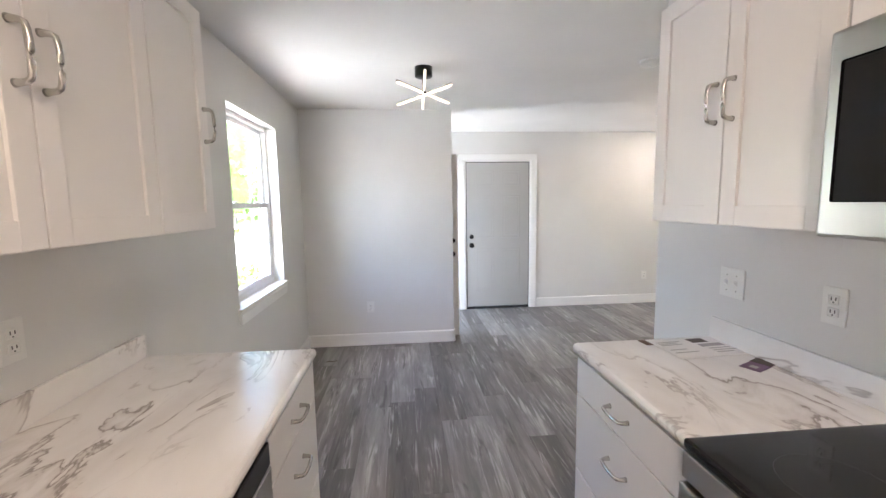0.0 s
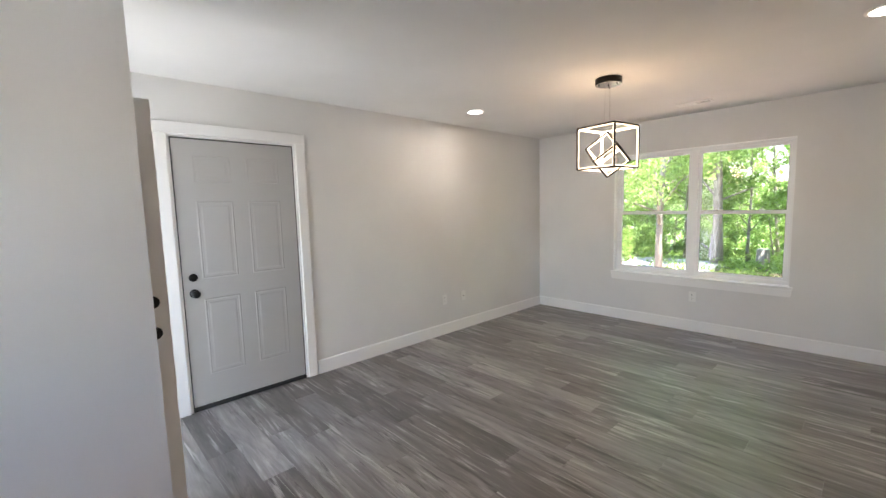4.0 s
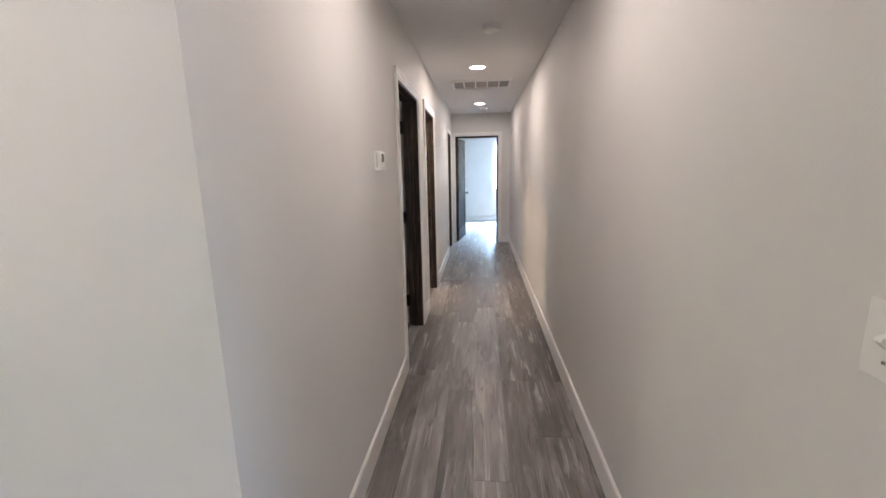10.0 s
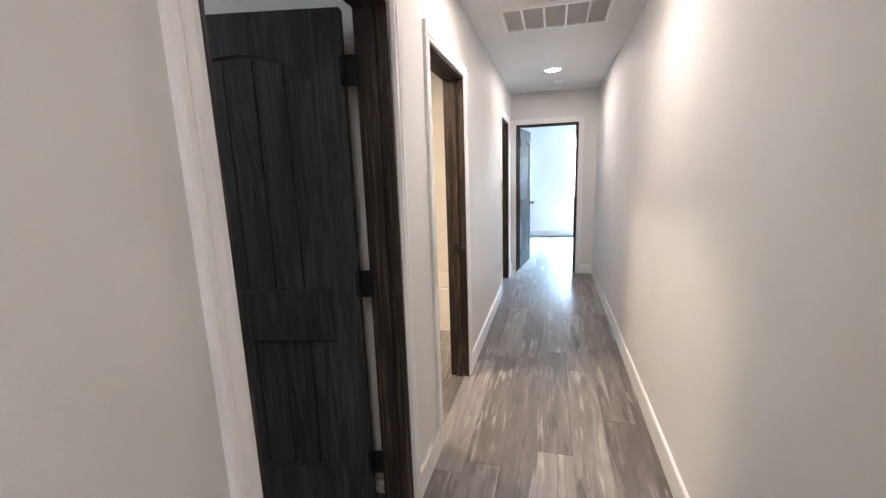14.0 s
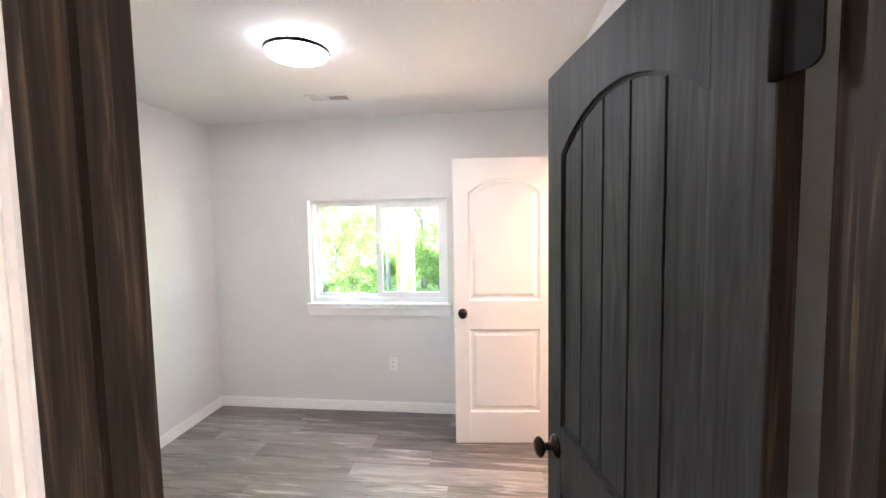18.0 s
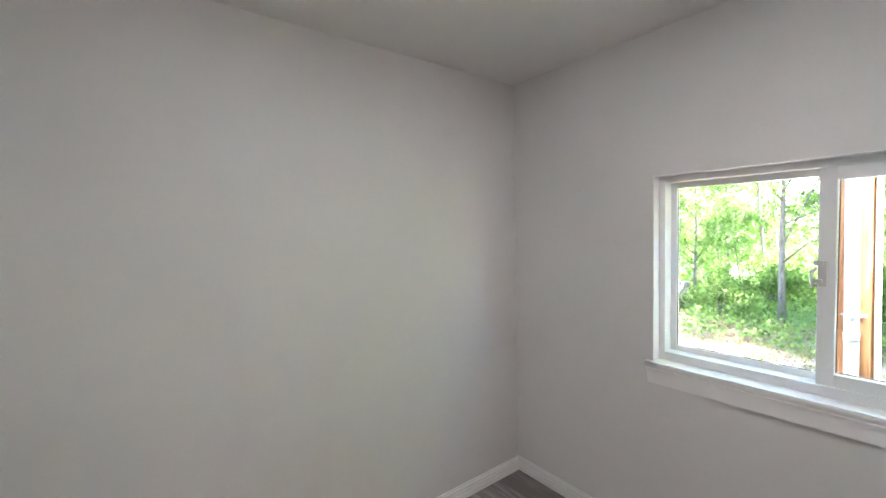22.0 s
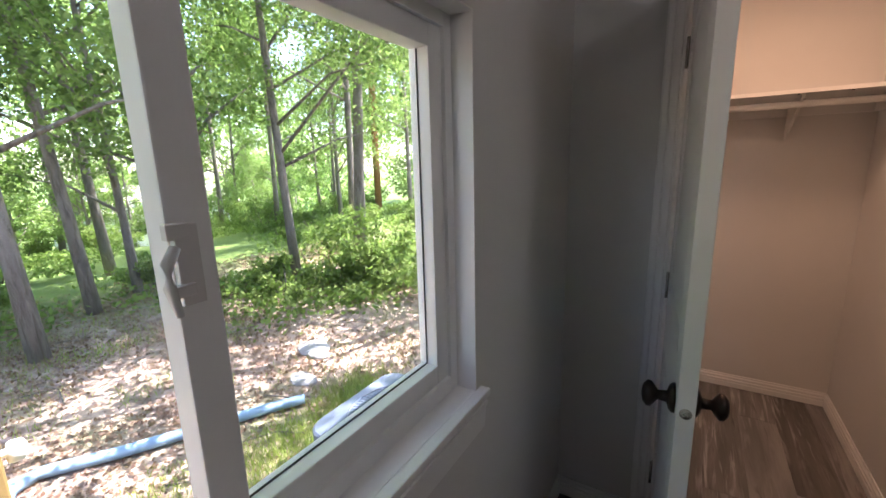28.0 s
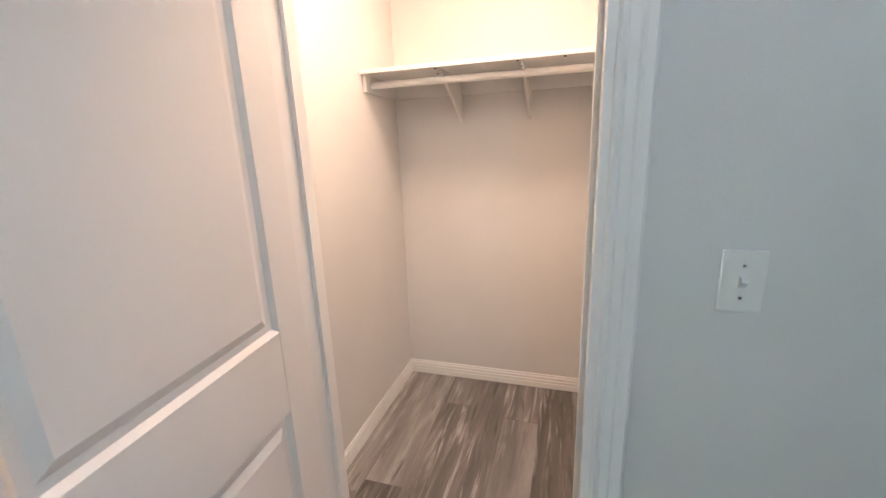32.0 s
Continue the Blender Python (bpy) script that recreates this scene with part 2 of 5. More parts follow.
def marble_material():
    m, nt, b = material("marble_laminate", (0.8, 0.79, 0.78), 0.22)
    v = coords(nt)
    mp = nt.nodes.new("ShaderNodeMapping")
    mp.inputs["Rotation"].default_value = (0.2, 0.1, radians(-32))
    mp.inputs["Scale"].default_value = (2.4, 0.85, 1.0)
    nt.links.new(v, mp.inputs["Vector"])
    cloud = noise_tex(nt, mp.outputs[0], 1.6, 4, 0.5, 0.8)
    col = ramp(nt, cloud, [(0.35, (0.71, 0.685, 0.665)), (0.6, (0.84, 0.825, 0.81))])
    where = ramp(nt, noise_tex(nt, mp.outputs[0], 1.1, 3, 0.5), [(0.44, (0, 0, 0)), (0.58, (1, 1, 1))])
    vein = noise_tex(nt, mp.outputs[0], 2.1, 5, 0.58, 1.1)
    haze = ramp(nt, vein, [(0.40, (0, 0, 0)), (0.485, (0.55, 0.55, 0.55)), (0.53, (0, 0, 0))])
    col = mix(nt, mix(nt, 1.0, haze, where, "MULTIPLY"), col, (0.50, 0.46, 0.43))
    mask = ramp(nt, vein, [(0.468, (0, 0, 0)), (0.487, (0.75, 0.75, 0.75)), (0.497, (0.95, 0.95, 0.95)), (0.508, (0, 0, 0))])
    col = mix(nt, mix(nt, 1.0, mask, where, "MULTIPLY"), col, (0.30, 0.265, 0.25))
    speck = ramp(nt, noise_tex(nt, mp.outputs[0], 7.0, 4, 0.6, 1.2), [(0.66, (0, 0, 0)), (0.72, (0.5, 0.5, 0.5))])
    col = mix(nt, speck, col, (0.46, 0.42, 0.40))
    nt.links.new(col, b.inputs["Base Color"])
    return m


marble = marble_material()


def stained_material(name, tone, light, sx, sy):
    m, nt, b = material(name, tone, 0.6)
    b.inputs["Specular IOR Level"].default_value = 0.18
    v = coords(nt, (1, 1, 1), "Object", True)
    mp = nt.nodes.new("ShaderNodeMapping")
    mp.inputs["Scale"].default_value = (sx, sx, sy)
    nt.links.new(v, mp.inputs["Vector"])
    g = noise_tex(nt, mp.outputs[0], 2.4, 6, 0.62, 1.4)
    wide = noise_tex(nt, v, 2.6, 3)
    col = ramp(nt, g, [(0.30, tuple(c * 0.45 for c in tone)), (0.52, tone), (0.72, light)])
    col = mix(nt, 0.6, col, ramp(nt, wide, [(0.3, (0.5, 0.5, 0.5)), (0.7, (1, 1, 1))]), "MULTIPLY")
    nt.links.new(col, b.inputs["Base Color"])
    bump(nt, b, g, 0.25, 0.002)
    return m


stain_black = stained_material("stain_black", (0.038, 0.039, 0.041), (0.066, 0.065, 0.064), 14, 0.9)
stain_brown = stained_material("stain_brown", (0.042, 0.031, 0.024), (0.15, 0.105, 0.073), 16, 0.8)
pole_wood = stained_material("pole_wood", (0.34, 0.17, 0.075), (0.52, 0.30, 0.15), 20, 1.2)
box_tan = painted("box_tan", (0.30, 0.21, 0.09), 0.5)
unit_grey = painted("unit_grey", (0.15, 0.185, 0.265), 0.45)
galvanised, _, _ = material("galvanised", (0.42, 0.48, 0.56), 0.45, 0.5)
bark, bark_nt, bark_b = material("bark", (0.16, 0.13, 0.11), 0.9)
_v = coords(bark_nt, (7, 7, 1.3))
_n = noise_tex(bark_nt, _v, 3.0, 5, 0.65, 0.5)
bark_nt.links.new(ramp(bark_nt, _n, [(0.3, (0.085, 0.072, 0.062)), (0.7, (0.27, 0.24, 0.21))]), bark_b.inputs["Base Color"])
bump(bark_nt, bark_b, _n, 0.8, 0.02)


def leaf_material(name, low, high):
    m, nt, b = material(name, low, 0.75)
    b.inputs["Specular IOR Level"].default_value = 0.2
    geo = nt.nodes.new("ShaderNodeNewGeometry")
    col = ramp(nt, geo.outputs["Random Per Island"], [(0.0, low), (1.0, high)])
    nt.links.new(col, b.inputs["Base Color"])
    tr, mx = nt.nodes.new("ShaderNodeBsdfTranslucent"), nt.nodes.new("ShaderNodeMixShader")
    bright = mix(nt, 1.0, col, (1.25, 1.45, 1.0), "MULTIPLY")
    nt.links.new(bright, tr.inputs["Color"])
    mx.inputs[0].default_value = 0.5
    nt.links.new(b.outputs[0], mx.inputs[1])
    nt.links.new(tr.outputs[0], mx.inputs[2])
    nt.links.new(mx.outputs[0], nt.nodes["Material Output"].inputs["Surface"])
    return m


leaf_green = leaf_material("leaf_green", (0.09, 0.135, 0.042), (0.27, 0.36, 0.14))
leaf_shrub = leaf_material("leaf_shrub", (0.09, 0.135, 0.04), (0.26, 0.34, 0.115))


def ground_material():
    m, nt, b = material("ground_earth", (0.3, 0.25, 0.2), 0.95)
    v = coords(nt)
    patch, fine, litter = noise_tex(nt, v, 0.35, 4, 0.6), noise_tex(nt, v, 9.0, 5, 0.7), noise_tex(nt, v, 3.0, 4, 0.6, 1.0)
    earth = ramp(nt, fine, [(0.3, (0.25, 0.175, 0.15)), (0.55, (0.40, 0.305, 0.27)), (0.75, (0.52, 0.43, 0.39))])
    leaves = ramp(nt, fine, [(0.35, (0.15, 0.10, 0.08)), (0.6, (0.32, 0.245, 0.21)), (0.72, (0.46, 0.39, 0.35))])
    col = mix(nt, ramp(nt, litter, [(0.45, (0, 0, 0)), (0.58, (1, 1, 1))]), earth, leaves)
    grass = ramp(nt, fine, [(0.3, (0.05, 0.09, 0.02)), (0.7, (0.17, 0.25, 0.06))])
    sep = nt.nodes.new("ShaderNodeSeparateXYZ")
    nt.links.new(v, sep.inputs[0])
    far = ramp(nt, node_math(nt, "MULTIPLY_ADD", sep.outputs["X"], 0.12, -1.32), [(0.0, (0, 0, 0)), (0.35, (1, 1, 1))])
    green = mix(nt, 1.0, ramp(nt, patch, [(0.60, (0.04, 0.04, 0.04)), (0.74, (0.8, 0.8, 0.8))]), far, "LIGHTEN")
    col = mix(nt, green, col, grass)
    gravel = ramp(nt, fine, [(0.3, (0.42, 0.43, 0.42)), (0.7, (0.60, 0.61, 0.60))])
    drive = ramp(nt, node_math(nt, "MULTIPLY_ADD", sep.outputs["X"], -0.5, -0.9), [(0.0, (0, 0, 0)), (0.3, (1, 1, 1))])
    yard = ramp(nt, node_math(nt, "MULTIPLY_ADD", sep.outputs["X"], 0.06, 1.3), [(0.0, (0, 0, 0)), (0.3, (1, 1, 1))])
    col = mix(nt, mix(nt, 1.0, drive, yard, "MULTIPLY"), col, gravel)
    nt.links.new(col, b.inputs["Base Color"])
    bump(nt, b, fine, 0.9, 0.04)
    return m


leaf_grass = leaf_material("leaf_grass", (0.15, 0.20, 0.05), (0.38, 0.44, 0.14))
leaf_litter = leaf_material("leaf_litter", (0.17, 0.10, 0.082), (0.40, 0.285, 0.25))
ground_earth = ground_material()


# ---- mesh helpers ----
def box(bm, x0, x1, y0, y1, z0, z1, bevel=0.0):
    vs = [bm.verts.new(c) for c in ((x0, y0, z0), (x1, y0, z0), (x1, y1, z0), (x0, y1, z0), (x0, y0, z1), (x1, y0, z1), (x1, y1, z1), (x0, y1, z1))]
    fs = [bm.faces.new([vs[k] for k in f]) for f in ((0, 3, 2, 1), (4, 5, 6, 7), (0, 1, 5, 4), (1, 2, 6, 5), (2, 3, 7, 6), (3, 0, 4, 7))]
    if bevel:
        bmesh.ops.bevel(bm, geom=list({e for f in fs for e in f.edges}), offset=bevel, segments=2, affect="EDGES", profile=0.6)
    return bm


def boxes(*dims, bevel=0.0):
    bm = bmesh.new()
    for d in dims:
        box(bm, *d, bevel=bevel)
    return bm


def prism(points, axis, a, b):
    """A flat outline pushed along an axis from a to b; the outline's pairs are the other two axes in order."""
    bm = bmesh.new()

    def place(p, s):
        return {"x": (s, *p), "y": (p[0], s, p[1]), "z": (*p, s)}[axis]

    lo, hi = [bm.verts.new(place(p, a)) for p in points], [bm.verts.new(place(p, b)) for p in points]
    bm.faces.new(lo)
    bm.faces.new(hi[::-1])
    for k in range(len(points)):
        j = (k + 1) % len(points)
        bm.faces.new((lo[j], lo[k], hi[k], hi[j]))
    bmesh.ops.recalc_face_normals(bm, faces=bm.faces)
    return bm


def lathe(profile, sides=24, m=None):
    """Turned shape round z from (radius, z) pairs."""
    bm = bmesh.new()
    rings = [[bm.verts.new((r * math.cos(2 * math.pi * k / sides), r * math.sin(2 * math.pi * k / sides), z)) for k in range(sides)] for r, z in profile]
    for a, b in zip(rings, rings[1:]):
        for k in range(sides):
            j = (k + 1) % sides
            bm.faces.new((a[k], a[j], b[j], b[k]))
    bm.faces.new(rings[0][::-1])
    bm.faces.new(rings[-1])
    for f in bm.faces:
        f.smooth = True
    bmesh.ops.recalc_face_normals(bm, faces=bm.faces)
    if m is not None:
        bm.transform(m)
    return bm


def tube(points, radii, sides=10, bm=None):
    """A round rod along points, with a radius each."""
    bm = bm or bmesh.new()
    pts = [Vector(p) for p in points]
    rings = []
    for k, p in enumerate(pts):
        d = (pts[min(k + 1, len(pts) - 1)] - pts[max(k - 1, 0)]).normalized()
        q = d.to_track_quat("Z", "Y")
        r = radii[k] if isinstance(radii, (list, tuple)) else radii
        rings.append([bm.verts.new(p + q @ Vector((r * math.cos(2 * math.pi * i / sides), r * math.sin(2 * math.pi * i / sides), 0))) for i in range(sides)])
    for a, b in zip(rings, rings[1:]):
        for i in range(sides):
            j = (i + 1) % sides
            bm.faces.new((a[i], a[j], b[j], b[i])).smooth = True
    bm.faces.new(rings[0][::-1])
    bm.faces.new(rings[-1])
    return bm


def finish(name, bm, mat):
    me = bpy.data.meshes.new(name)
    bm.to_mesh(me)
    bm.free()
    me.materials.append(mat)
    return new(name, me)


def part(name, bm, mat, parent, label=""):
    ob = finish(name, bm, mat)
    ob.parent = parent
    return tagged(ob, label) if label else ob


def thing(name, label, category, m=None, group="", kind=""):
    ob = new(name)
    ob.empty_display_size = 0.1
    if m is not None:
        ob.matrix_world = m
    return tagged(ob, label, category, group, kind)


def structure(name, bm, mat, label, category):
    return tagged(finish(name, bm, mat), label, category, "", "structure")


# ---- plan ----
H = 2.44
XW, XE, YN = -0.93, 5.515, 5.20
KE, HW, HE, BW = 1.39, 1.50, 2.61, 2.73
LS, BN, BS = 1.255, 1.14, -1.69
HS, CB, CE = -5.98, -3.11, 5.43
KW = (2.21, 3.155, 0.858, 2.118)
LW = (2.335, 4.085, 0.617, 2.075)
BWIN = (-0.887, 0.283, 0.92, 1.783)
D1, D2, D3, ED = (-1.612, -0.765), (-2.84, -2.08), (-5.60, -4.84), (1.73, 2.54)
CD = (4.42, 5.15)
GD = (0.925, 1.850)


def wall(name, axis, lo, hi, a, b, openings=(), z1=H, label="light greige painted plasterboard wall", mat=None):
    """A wall of thickness lo..hi across axis, from a to b along the other, with openings (from, to, bottom, top)."""
    bm = bmesh.new()

    def put(u0, u1, z0, zt):
        if u1 - u0 > 1e-4 and zt - z0 > 1e-4:
            box(bm, lo, hi, u0, u1, z0, zt) if axis == "x" else box(bm, u0, u1, lo, hi, z0, zt)

    at = a
    for u0, u1, z0, zt in sorted(openings):
        put(at, u0, 0, z1)
        put(u0, u1, 0, z0)
        put(u0, u1, zt, z1)
        at = u1
    put(at, b, 0, z1)
    bmesh.ops.remove_doubles(bm, verts=bm.verts, dist=1e-5)
    return structure(name, bm, mat or wall_paint, label, "wall")


wall("wall_kitchen_west", "x", XW - 0.15, XW, -2.4, 4.02, [KW])
wall("wall_stub", "y", 3.905, 4.02, XW, 0.605)
wall("wall_entry_west", "x", -0.40, -0.25, 4.02, YN, [(4.14, 5.06, 0, 2.05)])
wall("wall_north", "y", YN, YN + 0.15, -0.40, XE + 0.15, [(GD[0], GD[1], 0, 2.06)])
wall("wall_east", "x", XE, XE + 0.15, -3.225, YN, [LW, BWIN])
wall("wall_living_south", "y", BN, LS, HE, XE)
wall("wall_hall_east", "x", HE, BW, HS, BN, [(*D1, 0, 2.03), (*D2, 0, 2.03), (*D3, 0, 2.03)])
wall("wall_hall_west", "x", KE, HW, -6.095, 1.59)
wall("wall_kitchen_south", "y", -2.4, -2.3, XW, KE)
wall("wall_hall_end", "y", -6.095, HS, HW, BW, [(*ED, 0, 2.03)])
wall("wall_closet_front", "y", BS - 0.115, BS, BW, XE, [(*CD, 0, 2.04)])
wall("wall_closet_west", "x", 4.21, 4.325, -4.385, BS - 0.115)
wall("wall_closet_back", "y", CB - 0.115, CB, 4.325, XE)
wall("wall_closet_east", "x", CE, XE, CB, BS - 0.115)
wall("wall_bath_south", "y", -4.5, -4.385, BW, 5.0)
wall("wall_third_room_south", "y", -6.095, HS, BW, 5.0)
wall("wall_third_room_east", "x", 5.0, 5.1, -6.095, -4.385)
wall("wall_far_room_south", "y", -9.45, -9.3, 0.0, 4.6, [(0.8, 1.735, 0.88, 2.1)])
wall("wall_far_room_west", "x", -0.1, 0.0, -9.45, -6.095)
wall("wall_far_room_east", "x", 4.6, 4.7, -9.45, -6.095)
wall("wall_far_room_north", "y", -6.095, HS, 0.0, KE)
wall("wall_far_room_north_east", "y", -6.195, -6.095, BW, 4.6)

ceil = bmesh.new()
for r in ((XW - 0.15, XE + 0.15, -2.4, 5.35), (1.39, XE + 0.15, -6.1, -2.4), (-0.1, 4.7, -9.45, -6.1)):
    box(ceil, r[0], r[1], r[2], r[3], H, H + 0.15)
# roof is never in view; its overhang is added to shade ground and windows
structure("roof", boxes((XW - 0.55, XE + 0.55, -9.5, 5.75, H + 0.155, H + 0.30)), slab_grey, "grey unseen house roof, overhang added to cast shade", "roof")
structure("ceiling", ceil, ceiling_paint, "flat white textured plasterboard ceiling", "ceiling")

# ---- floors ----
SLABS = [("floor", [(XW, -0.25, -2.3, 3.905), (-0.25, 0.605, -2.3, 3.905), (-0.25, 0.605, 4.02, YN), (0.605, KE, -2.3, YN), (KE, HW, 1.59, YN), (HW, HE, HS, YN), (HE, XE, LS, YN), (HE, BW, *D1), (HE, BW, *D2), (ED[0], ED[1], -6.095, HS)]),
         ("floor_bedroom", [(BW, XE, BS, BN), (CD[0], CD[1], BS - 0.115, BS)]),
         ("floor_closet", [(4.325, CE, CB, BS - 0.115)]),
         ("floor_bathroom", [(BW, 4.21, -4.385, BS - 0.115)]),
         ("floor_far_room", [(0.0, 4.6, -9.3, -6.095)])]
PLANK_W, PLANK_L = 0.178, 1.22


def plank_mesh(cells, cx, cy):
    """One plank's mesh from its clipped cells (x0, x1, y0, y1, open sides)."""
    vs, fs = [], []
    for x0, x1, y0, y1, sx0, sx1, sy0, sy1 in cells:
        e, n = 0.0014, len(vs)
        low, top = (x0, x1, y0, y1), (x0 + e * sx0, x1 - e * sx1, y0 + e * sy0, y1 - e * sy1)
        for (a, b, c, d), z in ((low, -0.0016), (top, 0.0)):
            vs += [(a - cx, c - cy, z), (b - cx, c - cy, z), (b - cx, d - cy, z), (a - cx, d - cy, z)]
        fs += [(n + 4, n + 5, n + 6, n + 7), (n, n + 1, n + 5, n + 4), (n + 1, n + 2, n + 6, n + 5), (n + 2, n + 3, n + 7, n + 6), (n + 3, n, n + 4, n + 7)]
    me = bpy.data.meshes.new("plank")
    me.from_pydata(vs, [], fs)
    me.materials.append(vinyl_plank)
    return me


def lay_planks(floor, rects, seed):
    rng = random.Random(seed)
    x = -1.1
    while x < 5.7:
        y = -9.6 - rng.random() * PLANK_L
        while y < 5.3:
            cells = []
            for a, b, c, d in rects:
                x0, x1, y0, y1 = max(a, x), min(b, x + PLANK_W), max(c, y), min(d, y + PLANK_L)
                if x1 - x0 > 0.002 and y1 - y0 > 0.002:
                    cells.append((x0, x1, y0, y1, x0 == x, x1 == x + PLANK_W, y0 == y, y1 == y + PLANK_L))
            if cells:
                ob = new("plank", plank_mesh(cells, x, y))
                ob.location = (x, y, 0)
                ob.parent = floor
            y += PLANK_L
        x += PLANK_W


# ---- trim ----
def baseboard(axis, face, into, a, b, ribbed=False):
    """A skirting along a wall face; into: +1 or -1, the way into the room; from a to b along the wall."""
    if ribbed:
        prof = [(0, 0), (0.014, 0), (0.014, 0.030), (0.011, 0.034), (0.014, 0.038), (0.014, 0.050), (0.010, 0.054), (0.012, 0.058), (0.012, 0.068), (0.007, 0.074), (0.006, 0.084), (0, 0.084)]
    else:
        prof = [(0, 0), (0.015, 0), (0.015, 0.116), (0.012, 0.124), (0.005, 0.128), (0, 0.128)]
    pts = [(face + into * d, z) for d, z in prof]
    bm = prism(pts, "y", a, b) if axis == "x" else prism(pts, "x", a, b)
    return structure("baseboard", bm, trim_paint, "white painted ribbed skirting board" if ribbed else "white painted flat tall skirting board", "baseboard")


for args in (("x", XW, 1, 1.26, 3.905), ("y", 3.905, -1, XW, 0.605), ("x", 0.605, 1, 3.905, 4.02), ("y", YN, -1, -0.25, GD[0] - 0.09), ("y", YN, -1, GD[1] + 0.09, XE),
             ("x", XE, -1, LS, YN), ("y", LS, 1, HE, XE), ("x", HE, -1, D1[1] + 0.07, LS + 0.015), ("x", HE, -1, D2[1] + 0.07, D1[0] - 0.07), ("x", HE, -1, D3[1] + 0.07, D2[0] - 0.07),
             ("x", HE, -1, HS, D3[0] - 0.07), ("x", HW, 1, HS, 1.59), ("y", HS, 1, HW, ED[0] - 0.06), ("y", 1.59, 1, KE, HW + 0.015), ("y", -9.3, 1, 0.0, 4.6)):
    baseboard(*args)
for args in (("x", XE, -1, BS, BN), ("y", BN, -1, BW, XE), ("x", BW, 1, D1[1] + 0.07, BN), ("y", BS, 1, BW, CD[0] - 0.07), ("y", BS, 1, CD[1] + 0.07, XE),
             ("y", CB, 1, 4.325, CE), ("x", 4.325, 1, CB, BS - 0.115), ("x", CE, -1, CB, BS - 0.115)):
    baseboard(*args, ribbed=True)

CASE = [(0, 0), (0, 0.010), (0.006, 0.014), (0.014, 0.011), (0.018, 0.016), (0.034, 0.016), (0.040, 0.013), (0.046, 0.017), (0.060, 0.018), (0.066, 0.014), (0.066, 0)]


def casing(axis, face, into, u0, u1, top, name="door_trim", flat=False):
    """Moulded boards round an opening: two legs and a head, mitred by overlap."""
    t = thing(name, "white painted moulded door casing", "door trim", kind="structure")
    prof = [(0, 0), (0, 0.014), (0.003, 0.017), (0.079, 0.017), (0.082, 0.014), (0.082, 0)] if flat else CASE
    wide = prof[-1][0]

    def leg(u, way):
        pts = [(face + into * d, u + way * w) if axis == "x" else (u + way * w, face + into * d) for w, d in prof]
        return prism(pts, "z", 0, top)

    part("casing_leg", leg(u0, -1), trim_paint, t)
    part("casing_leg", leg(u1, 1), trim_paint, t)
    pts = [(face + into * d, top + w) for w, d in prof]
    part("casing_head", prism(pts, "y" if axis == "x" else "x", u0 - wide, u1 + wide), trim_paint, t)
    return t


def jamb(axis, lo, hi, u0, u1, top, mat, label, stop=0.5):
    """A lining in an opening: two sides and a head, each with a stop."""
    t = thing("door_jamb", label, "door jamb", kind="structure")
    mid = lo + (hi - lo) * stop
    for name, (a, b, z0, z1), (c, d, s0, s1) in (("jamb_side", (u0, u0 + 0.018, 0.001, top), (u0 + 0.018, u0 + 0.030, 0.001, top - 0.018)),
                                                  ("jamb_side", (u1 - 0.018, u1, 0.001, top), (u1 - 0.030, u1 - 0.018, 0.001, top - 0.018)),
                                                  ("jamb_head", (u0 + 0.018, u1 - 0.018, top - 0.018, top), (u0 + 0.03, u1 - 0.03, top - 0.030, top - 0.018))):
        if axis == "x":
            bm = boxes((lo - 0.004, hi + 0.004, a, b, z0, z1), (mid - 0.018, mid + 0.018, c, d, s0, s1))
        else:
            bm = boxes((a, b, lo - 0.004, hi + 0.004, z0, z1), (c, d, mid - 0.018, mid + 0.018, s0, s1))
        part(name, bm, mat, t)
    return t


for d in (D1, D2, D3):
    casing("x", HE, -1, d[0], d[1], 2.03)
    jamb("x", HE, BW, d[0], d[1], 2.03, stain_brown, "dark brown stained wooden door jamb")
casing("x", BW, 1, D1[0], D1[1], 2.03)
casing("y", HS, 1, ED[0], ED[1], 2.03)
strike = thing("strike_plate", "black metal latch strike on the dark door jamb", "strike plate", pose(HE + 0.06, D2[0] + 0.030, 0.93))
part("plate", boxes((-0.018, 0.018, 0.0, 0.004, -0.035, 0.035), bevel=0.001), black_metal, strike)
part("lip", tube([(-0.018, 0.004, 0.0), (-0.040, 0.016, 0.0), (-0.052, 0.030, 0.0)], [0.012, 0.012, 0.010], 10), black_metal, strike)
jamb("y", -6.095, HS, ED[0], ED[1], 2.03, stain_brown, "dark brown stained wooden door jamb")
casing("y", BS, 1, CD[0], CD[1], 2.04)
jamb("y", BS - 0.115, BS, CD[0], CD[1], 2.04, trim_paint, "white painted wooden closet door jamb", 0.3)
casing("y", YN, -1, GD[0], GD[1], 2.06, flat=True)
jamb("y", YN, YN + 0.15, GD[0], GD[1], 2.06, trim_paint, "white painted exterior door jamb", 0.62)
jamb("x", -0.40, -0.25, 4.14, 5.06, 2.05, trim_paint, "white painted entry door jamb", 0.3)


